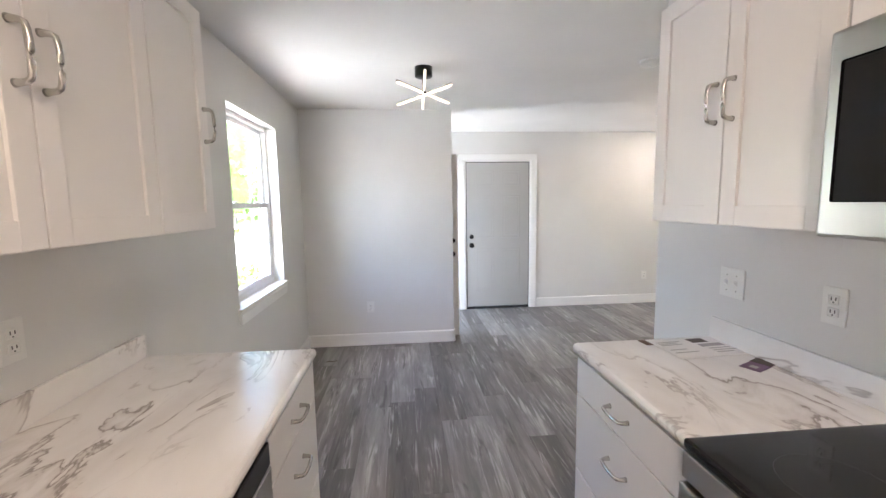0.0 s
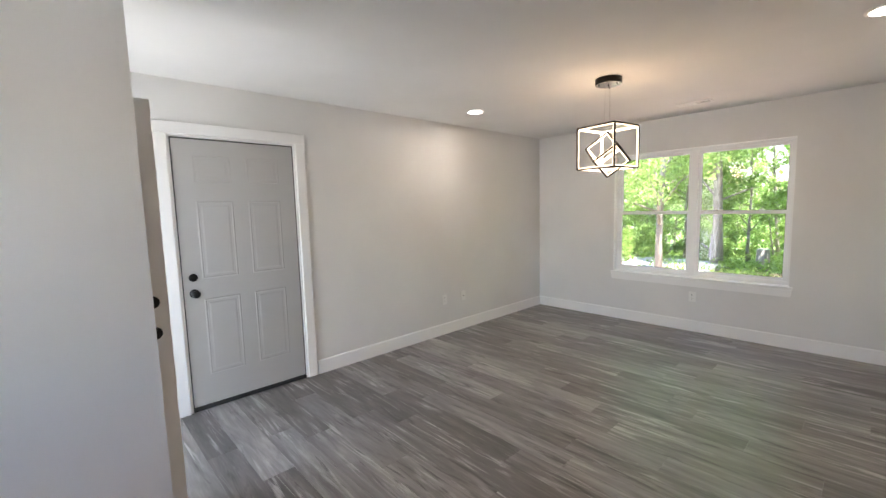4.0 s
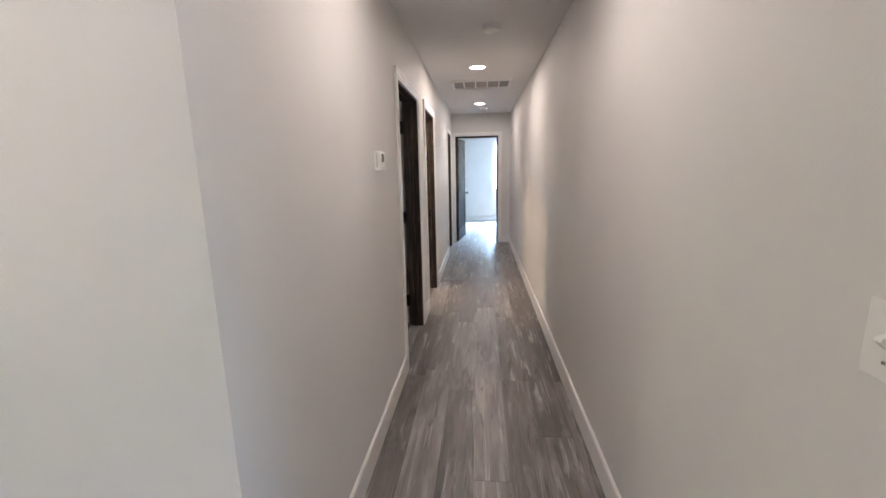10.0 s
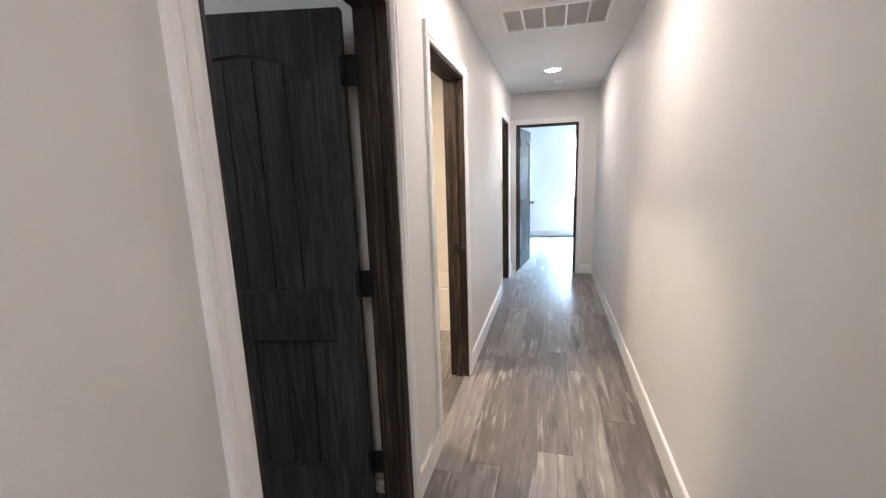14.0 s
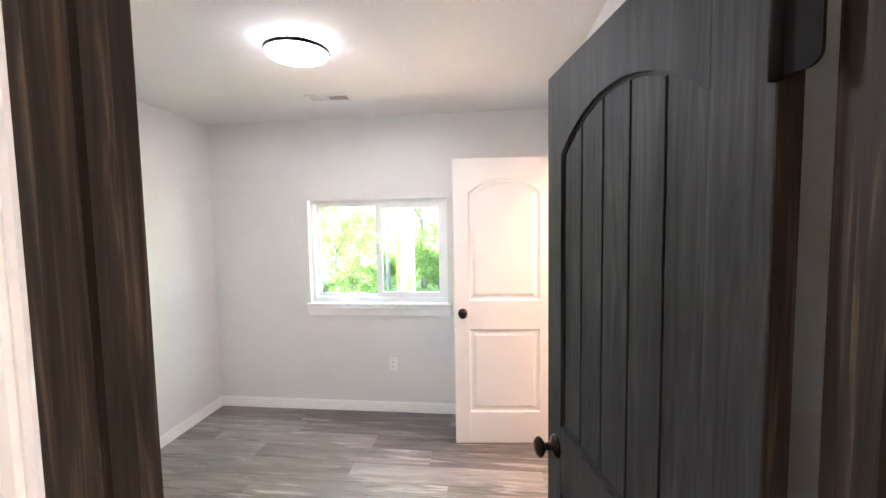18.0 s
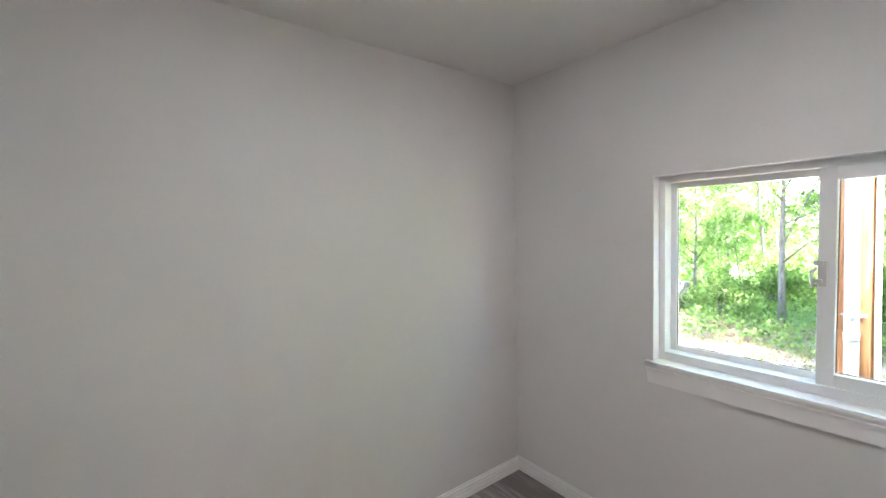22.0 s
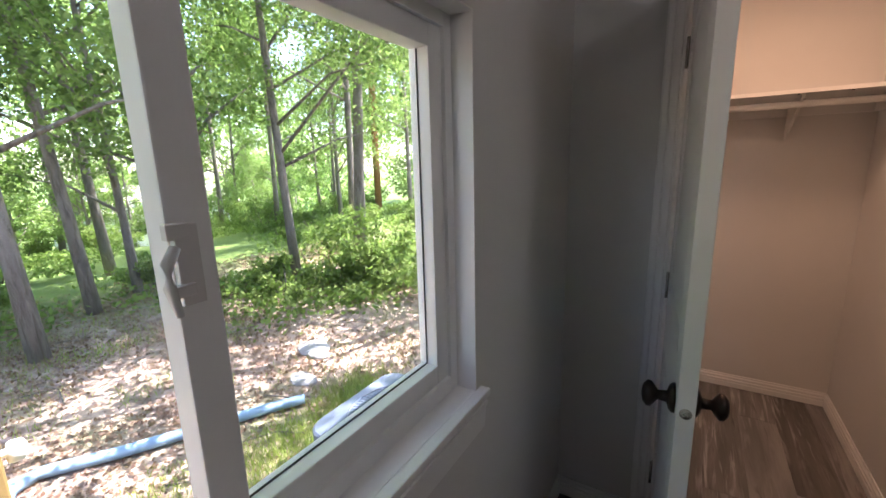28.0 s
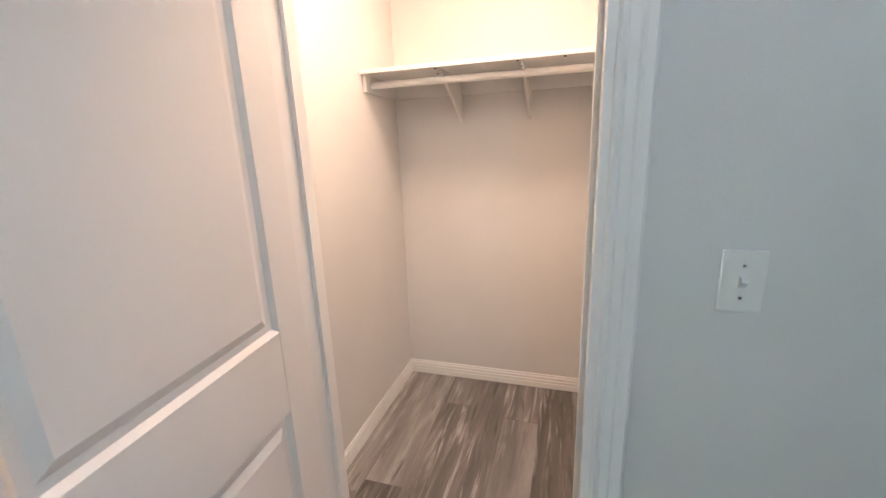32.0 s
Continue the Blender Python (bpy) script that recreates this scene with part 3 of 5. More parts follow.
# ---- doors ----
def knob_bm(side, x, z, face):
    """Rose, neck and ball on one face of a leaf; side: +1 out of +y, -1 out of -y."""
    prof = [(0.033, 0), (0.033, 0.006), (0.026, 0.012), (0.013, 0.016), (0.011, 0.034), (0.020, 0.040), (0.029, 0.048), (0.029, 0.056), (0.020, 0.064), (0.006, 0.067)]
    m = Matrix.Translation((x, face, z)) @ Matrix.Rotation(radians(-90 * side), 4, "X")
    return lathe(prof, 20, m)


def arch_points(x0, x1, z_side, rise, n=12):
    return [(x0 + (x1 - x0) * k / n, z_side + rise * math.sin(math.pi * k / n) ** 0.8) for k in range(n + 1)]


def hinge_leaf(x0, x1, z, half, y0, y1):
    """A hinge plate from x0 to x1 with its outer corners rounded off."""
    r = min(0.014, (x1 - x0) * 0.45)
    out = []
    for cx, cz, a0 in ((x1 - r, z + half - r, 0), (x0 + r, z + half - r, 90), (x0 + r, z - half + r, 180), (x1 - r, z - half + r, 270)):
        out += [(cx + r * math.cos(radians(a0 + 22.5 * k)), cz + r * math.sin(radians(a0 + 22.5 * k))) for k in range(5)]
    return prism(out, "y", y0, y1)


def arched_door(name, label, m, w, h, mat, boards, knob_mat, hinge_mat, knob_x, hinge_side, category="door", rail=(0.80, 1.00), knob_z=0.925):
    """A two-panel leaf with an arched top panel; local x along the leaf from the hinge, y through it, z up."""
    t = thing(name, label, category, m)
    th, st, z0 = 0.0175, 0.105, 0.008
    lock, bot, zs, rise = rail, 0.235, h - 0.235, 0.10
    part("stile", boxes((0, st, -th, th, z0, h), bevel=0.002), mat, t)
    part("stile", boxes((w - st, w, -th, th, z0, h), bevel=0.002), mat, t)
    part("lock_rail", boxes((st, w - st, -th, th, *lock), bevel=0.002), mat, t)
    part("bottom_rail", boxes((st, w - st, -th, th, z0, bot), bevel=0.002), mat, t)
    part("top_rail", prism([(st, h), *arch_points(st, w - st, zs, rise), (w - st, h)], "y", -th, th), mat, t)
    inner = w - 2 * st
    if boards:
        part("hinge_edge", boxes((-0.0012, -0.0002, -th + 0.001, th - 0.001, z0 + 0.002, h - 0.002)), stain_brown, t, "brown stained door edge")
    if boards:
        # black strip proud of the boards draws the shade under the arch
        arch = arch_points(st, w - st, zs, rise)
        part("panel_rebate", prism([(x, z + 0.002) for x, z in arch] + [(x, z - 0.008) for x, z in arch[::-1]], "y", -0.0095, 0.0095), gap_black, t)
        for lo, hi in ((lock[1] - 0.004, zs + rise + 0.02), (bot - 0.004, lock[0] + 0.004)):
            for k in range(boards):
                a, b = st + inner * k / boards, st + inner * (k + 1) / boards
                part("panel_board", boxes((a + 0.0035, b - 0.0035, -0.007, 0.007, lo, hi), bevel=0.003), mat, t)
            # the same drawn shade down the panel's sides and along its foot
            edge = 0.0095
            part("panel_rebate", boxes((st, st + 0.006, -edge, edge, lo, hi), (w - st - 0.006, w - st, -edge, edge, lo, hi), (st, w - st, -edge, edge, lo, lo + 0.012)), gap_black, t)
            # black core closes the gaps between boards
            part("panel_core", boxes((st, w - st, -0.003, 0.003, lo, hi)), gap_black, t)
    else:
        for lo, hi, arch in ((lock[1], zs, True), (bot, lock[0], False)):
            for s in (-1, 1):
                def ring(inset):
                    a, b = st + inset, w - st - inset
                    low = [(a, lo + inset), (b, lo + inset)]
                    return low + (arch_points(b, a, hi - inset * 0.6, rise - inset * 0.4) if arch else [(b, hi - inset), (a, hi - inset)])
                bm = bmesh.new()
                rings = [[bm.verts.new((px, s * d, pz)) for px, pz in ring(i)] for i, d in ((0.0, th - 0.001), (0.010, th - 0.011), (0.026, th - 0.011), (0.046, th - 0.003))]
                for p, q in zip(rings, rings[1:]):
                    for k in range(len(p)):
                        j = (k + 1) % len(p)
                        bm.faces.new((p[k], p[j], q[j], q[k]))
                bm.faces.new(rings[-1])
                bmesh.ops.recalc_face_normals(bm, faces=bm.faces)
                if sum(f.normal.y * s for f in bm.faces) < 0:
                    bmesh.ops.reverse_faces(bm, faces=bm.faces)
                part("panel", bm, mat, t)
    for s in (-1, 1):
        part("knob", knob_bm(s, knob_x, knob_z, s * th), knob_mat, t, "dark oil-rubbed metal knob")
    part("latch_plate", lathe([(0.012, 0), (0.012, 0.002), (0.007, 0.006), (0.007, 0.009)], 14, Matrix.Translation((w, 0, knob_z)) @ Matrix.Rotation(radians(90), 4, "Y")), nickel if not boards else black_metal, t)
    for z in (0.26, 1.03, 1.80):
        big = 0.052 if boards else 0.045
        hb = hinge_leaf(-0.001, big * 0.2, z, big, hinge_side * th - 0.0015, hinge_side * th + 0.0025)
        leaf = hinge_leaf(-big, -0.001, z, big, hinge_side * th - 0.0025, hinge_side * th + 0.0015)
        me = bpy.data.meshes.new("hinge_leaf")
        leaf.to_mesh(me)
        leaf.free()
        hb.from_mesh(me)
        bpy.data.meshes.remove(me)
        tube([(-0.003, hinge_side * (th + 0.004), z - big - 0.002), (-0.003, hinge_side * (th + 0.004), z + big + 0.002)], 0.0075 if boards else 0.006, 10, hb)
        part("hinge", hb, hinge_mat, t)
    return t


def along(x0, y0, x1, y1):
    return pose(x0, y0, 0, 0, 0, math.degrees(math.atan2(y1 - y0, x1 - x0)))


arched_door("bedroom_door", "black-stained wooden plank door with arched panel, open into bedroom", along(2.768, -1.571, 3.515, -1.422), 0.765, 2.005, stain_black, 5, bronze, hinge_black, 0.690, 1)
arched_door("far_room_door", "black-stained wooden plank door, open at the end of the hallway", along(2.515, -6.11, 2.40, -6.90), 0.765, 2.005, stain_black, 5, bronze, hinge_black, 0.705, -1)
arched_door("closet_door", "white two-panel arched closet door, standing open into bedroom", along(5.128, -1.672, 5.070, -0.975), 0.70, 2.015, door_white, 0, bronze, nickel, 0.64, -1, "door", (0.83, 1.035), 0.948)
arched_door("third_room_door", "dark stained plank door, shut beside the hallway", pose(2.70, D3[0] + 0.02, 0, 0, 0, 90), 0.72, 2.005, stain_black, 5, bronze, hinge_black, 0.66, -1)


def panel_door(name, label, m, w, h, mat, knobs):
    """A six-panel steel leaf; local x along from the hinge, y through it."""
    t = thing(name, label, "door", m)
    th = 0.022
    part("leaf", boxes((0, w, -th, th, 0.012, h), bevel=0.002), mat, t)
    mid, mar = w / 2, 0.125
    for x0, x1 in ((mar, mid - 0.055), (mid + 0.055, w - mar)):
        for z0, z1 in ((0.24, 0.83), (0.98, 1.56), (1.70, 1.90)):
            for s in (-1, 1):
                bm = bmesh.new()
                rings = [[bm.verts.new((px, s * (th + d), pz)) for px, pz in ((x0 + i, z0 + i), (x1 - i, z0 + i), (x1 - i, z1 - i), (x0 + i, z1 - i))] for i, d in ((0.0, 0.0002), (0.008, 0.0028), (0.016, 0.0008), (0.030, 0.0007), (0.042, 0.0024))]
                for p, q in zip(rings, rings[1:]):
                    for k in range(4):
                        j = (k + 1) % 4
                        bm.faces.new((p[k], p[j], q[j], q[k]))
                bm.faces.new(rings[-1])
                bmesh.ops.recalc_face_normals(bm, faces=bm.faces)
                if sum(f.normal.y * s for f in bm.faces) < 0:
                    bmesh.ops.reverse_faces(bm, faces=bm.faces)
                part("panel", bm, mat, t)
    for z in (0.25, 1.05, 1.80):
        part("hinge", tube([(-0.004, -th - 0.004, z - 0.05), (-0.004, -th - 0.004, z + 0.05)], 0.007, 10), nickel, t)
    for kind, z in knobs:
        for s in (-1, 1):
            if kind == "lever":
                bm = lathe([(0.030, 0), (0.030, 0.008), (0.012, 0.014), (0.011, 0.045)], 18, Matrix.Translation((w - 0.065, s * th, z)) @ Matrix.Rotation(radians(-90 * s), 4, "X"))
                tube([(w - 0.065, s * (th + 0.045), z), (w - 0.10, s * (th + 0.05), z + 0.004), (w - 0.165, s * (th + 0.046), z - 0.004)], [0.011, 0.010, 0.007], 10, bm)
            elif kind == "deadbolt":
                bm = lathe([(0.030, 0), (0.030, 0.010), (0.024, 0.016), (0.008, 0.018)], 18, Matrix.Translation((w - 0.065, s * th, z)) @ Matrix.Rotation(radians(-90 * s), 4, "X"))
            else:
                bm = knob_bm(s, w - 0.065, z, s * th)
            part(kind, bm, black_metal, t, "matte black door hardware")
    return t


panel_door("utility_door", "grey six-panel steel door, shut, with black knob and deadbolt", pose(GD[1] - 0.027, YN + 0.024, 0.022, 0, 0, 180), 0.871, 2.010, door_grey, (("knob", 0.88), ("deadbolt", 1.00)))
strip = thing("weather_strip", "black rubber weather strip round the grey door", "weather strip", kind="structure")
for dims in ((GD[0] + 0.0185, GD[0] + 0.0268, 0.03, 2.041), (GD[1] - 0.0265, GD[1] - 0.0185, 0.03, 2.041), (GD[0] + 0.027, GD[1] - 0.027, 2.033, 2.0412)):
    part("strip", boxes((dims[0], dims[1], YN + 0.006, YN + 0.040, dims[2], dims[3])), gap_black, strip)
part("threshold", boxes((GD[0] + 0.018, GD[1] - 0.018, YN - 0.004, YN + 0.14, 0.0, 0.026), bevel=0.004), gap_black, thing("door_threshold", "dark metal door threshold under the grey door", "threshold", kind="structure"))
panel_door("entry_door", "white entry door with black lever, standing open against the wall", along(-0.222, 4.160, 0.690, 4.095), 0.912, 2.02, door_white, (("lever", 0.93), ("deadbolt", 1.08)))


# ---- windows ----
lock_silver, _, _ = material("lock_silver", (0.62, 0.61, 0.60), 0.5, 0.2)


def window(name, label, m, w, h, style, apron=True):
    """Local x to the right seen from inside, y outwards from the wall's face, z up from the opening's foot."""
    t = thing(name, label, "window", m, kind="structure")
    a, b = -w / 2, w / 2
    lin = 0.004
    part("reveal", boxes((a, a + lin, -0.002, 0.085, 0, h), (b - lin, b, -0.002, 0.085, 0, h), (a + lin, b - lin, -0.002, 0.085, h - lin, h)), trim_paint, t)
    f, d0, d1 = 0.032, (0.050 if style == "slide" else 0.078), 0.142
    for dims in ((a, a + f, d0, d1, 0, h), (b - f, b, d0, d1, 0, h), (a + f, b - f, d0, d1, h - f, h), (a + f, b - f, d0, d1, 0, f + 0.008)):
        part("window_frame", boxes(dims, bevel=0.002), vinyl_white, t)
    part("window_sill", boxes((a - 0.028, b + 0.028, -0.028, -0.0005, -0.018, 0.001), (a + 0.0005, b - 0.0005, -0.001, 0.079, -0.018, 0.001), bevel=0.004), trim_paint, t)
    if apron:
        part("apron", prism([(a - 0.028, -0.019), (b + 0.028, -0.019), (b + 0.012, -0.100), (a - 0.012, -0.100)], "y", -0.018, -0.0005), trim_paint, t)
        part("apron_bead", boxes((a - 0.02, b + 0.02, -0.024, -0.018, -0.040, -0.030), bevel=0.002), trim_paint, t)

    def sash(x0, x1, z0, z1, y, r=0.036, deep=0.026):
        s = part("sash", boxes((x0, x0 + r, y, y + deep, z0, z1), (x1 - r, x1, y, y + deep, z0, z1), (x0 + r, x1 - r, y, y + deep, z1 - r, z1), (x0 + r, x1 - r, y, y + deep, z0, z0 + r), bevel=0.003), vinyl_white, t)
        g = part("pane", boxes((x0 + r - 0.004, x1 - r + 0.004, y + deep - 0.015, y + deep - 0.011, z0 + r - 0.004, z1 - r + 0.004)), window_glass, s)
        g.visible_shadow = False
        part("gasket", boxes((x0 + r - 0.001, x0 + r + 0.003, y + deep - 0.018, y + deep - 0.016, z0 + r, z1 - r), (x1 - r - 0.003, x1 - r + 0.001, y + deep - 0.018, y + deep - 0.016, z0 + r, z1 - r), (x0 + r, x1 - r, y + deep - 0.018, y + deep - 0.016, z0 + r - 0.001, z0 + r + 0.003)), slot_dark, s)
        return s

    def hung(x0, x1):
        mid = h * 0.505
        sash(x0, x1, mid - 0.018, h - f + 0.004, 0.108)
        sash(x0, x1, f + 0.004, mid + 0.018, 0.082)
        for k in (0.28, 0.72):
            x = x0 + (x1 - x0) * k
            part("sash_lock", boxes((x - 0.022, x + 0.022, 0.084, 0.104, mid + 0.018, mid + 0.030), bevel=0.003), vinyl_white, t)

    if style == "hung":
        hung(a + f - 0.004, b - f + 0.004)
    elif style == "twin":
        part("mullion", boxes((-0.034, 0.034, d0, d1, f, h - f), bevel=0.002), vinyl_white, t)
        hung(a + f - 0.004, -0.030)
        hung(0.030, b - f + 0.004)
    else:
        sash(a + f - 0.004, 0.022, f + 0.004, h - f + 0.004, 0.110, 0.030)
        sash(-0.022, b - f + 0.004, f + 0.004, h - f + 0.004, 0.060, 0.050, 0.046)
        mid = h * 0.52
        bm = boxes((-0.020, 0.006, 0.050, 0.061, mid - 0.046, mid + 0.046), (-0.030, -0.004, 0.044, 0.056, mid + 0.030, mid + 0.048), (-0.030, -0.006, 0.044, 0.056, mid - 0.034, mid - 0.020), bevel=0.002)
        tube([(-0.022, 0.047, mid + 0.022), (-0.034, 0.042, mid + 0.006), (-0.036, 0.040, mid - 0.018), (-0.030, 0.040, mid - 0.052)], [0.006, 0.007, 0.0065, 0.004], 10, bm)
        part("sash_lock", bm, lock_silver, t)
    return t


window("window_1", "white vinyl single-hung kitchen window with a deep painted sill", pose(XW, (KW[0] + KW[1]) / 2, KW[2], 0, 0, 90), KW[1] - KW[0], KW[3] - KW[2], "hung")
window("window_2", "white vinyl twin single-hung window with a painted sill", pose(XE, (LW[0] + LW[1]) / 2, LW[2], 0, 0, -90), LW[1] - LW[0], LW[3] - LW[2], "twin")
window("window_3", "white vinyl sliding bedroom window with a painted sill", pose(XE, (BWIN[0] + BWIN[1]) / 2, BWIN[2], 0, 0, -90), BWIN[1] - BWIN[0], BWIN[3] - BWIN[2], "slide")
window("window_4", "white vinyl single-hung window in the far room", pose(1.2675, -9.3, 0.88, 0, 0, 180), 0.935, 1.22, "hung")


# ---- small fittings ----
def plate(kind, m, gangs=1, label=None):
    """An outlet or switch plate; local x to the right seen from the room, y into the wall, z up; middle at the origin."""
    name = {"outlet": "wall_outlet", "switch": "light_switch", "blank": "cable_plate"}[kind]
    t = thing(name, label or {"outlet": "white plastic duplex wall outlet", "switch": "white plastic toggle light switch", "blank": "white plastic cable wall plate"}[kind], {"outlet": "outlet", "switch": "switch", "blank": "wall plate"}[kind], m)
    w = 0.036 + 0.023 * (gangs - 1)
    part("cover", boxes((-w, w, -0.006, 0.0005, -0.058, 0.058), bevel=0.003), plastic_white, t)
    for g in range(gangs):
        x = (g - (gangs - 1) / 2) * 0.046
        if kind == "outlet":
            for z in (-0.0195, 0.0195):
                s = part("socket", boxes((x - 0.016, x + 0.016, -0.0085, -0.005, z - 0.014, z + 0.014), bevel=0.004), plastic_white, t)
                part("slot", boxes((x - 0.008, x - 0.005, -0.0092, -0.0080, z - 0.002, z + 0.008), (x + 0.005, x + 0.008, -0.0092, -0.0080, z - 0.002, z + 0.008), (x - 0.002, x + 0.002, -0.0092, -0.0080, z - 0.010, z - 0.006)), slot_dark, s)
        elif kind == "switch":
            part("toggle", prism([(-0.005, -0.012), (-0.005, 0.012), (-0.018, 0.008), (-0.020, 0.002)], "x", x - 0.005, x + 0.005), plastic_white, t)
            for z in (-0.030, 0.030):
                part("screw", boxes((x - 0.0025, x + 0.0025, -0.0072, -0.0055, z - 0.0025, z + 0.0025)), nickel, t)
        else:
            part("port", lathe([(0.007, 0), (0.007, 0.006), (0.004, 0.008)], 12, Matrix.Translation((x, -0.006, 0)) @ Matrix.Rotation(radians(90), 4, "X")), nickel, t)
    return t


def on_wall(side, u, z):
    """side: the wall that one faces, e (x+), w (x-), n (y+), s (y-) with its face coordinate."""
    way, face = side
    return {"e": pose(face, u, z, 0, 0, -90), "w": pose(face, u, z, 0, 0, 90), "n": pose(u, face, z), "s": pose(u, face, z, 0, 0, 180)}[way]


plate("outlet", on_wall(("n", 3.905), -0.28, 0.41))
plate("outlet", on_wall(("n", YN), 3.548, 0.41))
plate("blank", on_wall(("n", YN), 3.86, 0.41))
plate("outlet", on_wall(("e", XE), 3.17, 0.40))
plate("outlet", on_wall(("s", LS), 4.334, 0.40), 2)
plate("switch", on_wall(("n", YN), 0.60, 1.20))
plate("switch", on_wall(("w", HW), 1.45, 1.205), 2)
plate("outlet", on_wall(("w", HW), -4.10, 0.33))
plate("switch", on_wall(("e", KE), 1.10, 1.16), 2)
plate("outlet", on_wall(("e", KE), 0.712, 1.165))
plate("outlet", on_wall(("w", XW), 0.76, 1.15))
plate("outlet", on_wall(("e", XE), -0.418, 0.405))
plate("outlet", on_wall(("n", BN), 3.15, 0.406))
plate("switch", on_wall(("s", BS), 4.187, 1.172))


def thermostat():
    t = thing("thermostat", "white plastic wall thermostat with grey display and flip cover", "thermostat", on_wall(("e", HE), -0.157, 1.498) @ Matrix.Diagonal((0.86, 1, 0.89, 1)))
    part("body", boxes((-0.068, 0.068, -0.030, 0.0, -0.024, 0.052), (-0.050, -0.006, -0.029, -0.004, 0.050, 0.0555), bevel=0.003), plastic_white, t)
    part("flip_cover", boxes((-0.069, 0.069, -0.0315, 0.0, -0.054, -0.0255), bevel=0.003), plastic_white, t)
    part("cover_tab", boxes((-0.016, 0.018, -0.0345, -0.030, -0.046, -0.032), bevel=0.0015), plastic_white, t)
    part("display_bezel", boxes((-0.040, 0.030, -0.0315, -0.028, -0.012, 0.045), bevel=0.001), plastic_white, t)
    part("display", boxes((-0.036, 0.026, -0.0325, -0.030, -0.008, 0.041), bevel=0.0008), screen_grey, t)
    for z in (0.033, 0.017):
        part("button", lathe([(0.0095, 0.0), (0.0095, 0.004), (0.007, 0.006), (0.001, 0.006)], 16, Matrix.Translation((0.049, -0.029, z)) @ Matrix.Rotation(radians(90), 4, "X")), plastic_white, t)
    for x, w in ((-0.024, 0.007), (0.012, 0.010)):
        part("button", boxes((x - w, x + w, -0.034, -0.029, -0.0215, -0.0155), bevel=0.0012), plastic_white, t)
    for k in range(15):
        z = -0.036 + 0.0056 * k
        part("vent_slit", boxes((-0.0692, -0.0678, -0.016, -0.009, z, z + 0.0016)), slot_dark, t)


thermostat()


def can_light(x, y):
    t = thing("recessed_light", "lit round recessed ceiling light with white trim", "ceiling light", pose(x, y, H), "recessed ceiling lights")
    part("trim_ring", lathe([(0.092, 0.0), (0.092, -0.004), (0.080, -0.009), (0.074, -0.009), (0.074, -0.002)], 32), trim_paint, t)
    part("lens", lathe([(0.074, -0.004), (0.074, -0.0075), (0.05, -0.009), (0.01, -0.0095)], 32), lens_warm, t)


for cx, cy in LIVING_CANS + HALL_CANS:
    can_light(cx, cy)


def smoke_alarm(x, y, r=0.065):
    t = thing("smoke_alarm", "round white plastic smoke alarm on the ceiling", "smoke alarm", pose(x, y, H))
    part("base", lathe([(r, 0.0), (r, -0.010), (r - 0.004, -0.012)], 28), plastic_white, t)
    part("dome", lathe([(r - 0.006, -0.012), (r - 0.008, -0.030), (r - 0.016, -0.036), (0.012, -0.038)], 28), plastic_white, t)
    part("button", lathe([(0.012, -0.038), (0.012, -0.041), (0.008, -0.042)], 14), vinyl_white, t)


smoke_alarm(1.807, 2.40, 0.07)
smoke_alarm(1.985, -1.18, 0.07)
smoke_alarm(2.0, -5.30, 0.06)


def grille(name, label, x0, x1, y0, y1, bars, slats):
    t = thing(name, label, "air vent", pose((x0 + x1) / 2, (y0 + y1) / 2, H))
    w, d, r = (x1 - x0) / 2, (y1 - y0) / 2, 0.022
    # flat darker plate stands in for the shaded duct behind the slats
    part("backing", boxes((-w + r, w - r, -d + r, d - r, -0.003, -0.001)), duct_dark, t)
    part("frame", boxes((-w, w, -d, -d + r, -0.020, 0), (-w, w, d - r, d, -0.020, 0), (-w, -w + r, -d + r, d - r, -0.020, 0), (w - r, w, -d + r, d - r, -0.020, 0), bevel=0.002), trim_paint, t)
    for k in range(1, bars):
        x = -w + 2 * w * k / bars
        part("bar", boxes((x - 0.007, x + 0.007, -d + r, d - r, -0.020, -0.003)), trim_paint, t)
    for k in range(slats):
        y = -d + r + (2 * d - 2 * r) * (k + 0.5) / slats
        part("slat", prism([(y - 0.0035, -0.0085), (y - 0.0025, -0.0092), (y + 0.0045, -0.0035), (y + 0.0035, -0.0028)], "x", -w + r, w - r), slat_shade_grey, t)
    return t


grille("return_grille", "white metal return-air grille in the hallway ceiling", 1.705, 2.398, -3.42, -2.985, 5, 16)


def register(x, y, length, width):
    t = thing("ceiling_register", "white metal ceiling air register with slats", "air vent", pose(x, y, H, 0, 0, 90))
    w, d, r = length / 2, width / 2, 0.018
    # dark plate paints the shade seen between the slats of one half
    part("backing", boxes((-w + r, -0.002, -d + r, d - r, -0.003, -0.001)), slot_dark, t)
    part("damper", boxes((-0.002, w - r, -d + r, d - r, -0.004, -0.001)), plastic_white, t)
    part("frame", boxes((-w, w, -d, -d + r, -0.009, 0), (-w, w, d - r, d, -0.009, 0), (-w, -w + r, -d + r, d - r, -0.009, 0), (w - r, w, -d + r, d - r, -0.009, 0), bevel=0.002), trim_paint, t)
    part("divider", boxes((-0.004, 0.004, -d + r, d - r, -0.009, -0.003)), trim_paint, t)
    for k in range(7):
        y0 = -d + r + (2 * d - 2 * r) * (k + 0.5) / 7
        part("slat", boxes((0.004, w - r, y0 - 0.003, y0 + 0.002, -0.0075, -0.004)), trim_paint, t)
    for k in range(3):
        y0 = -d + r + (2 * d - 2 * r) * (k + 0.5) / 3
        part("slat", boxes((-w + r, -0.004, y0 - 0.001, y0 + 0.001, -0.0075, -0.003)), trim_paint, t)


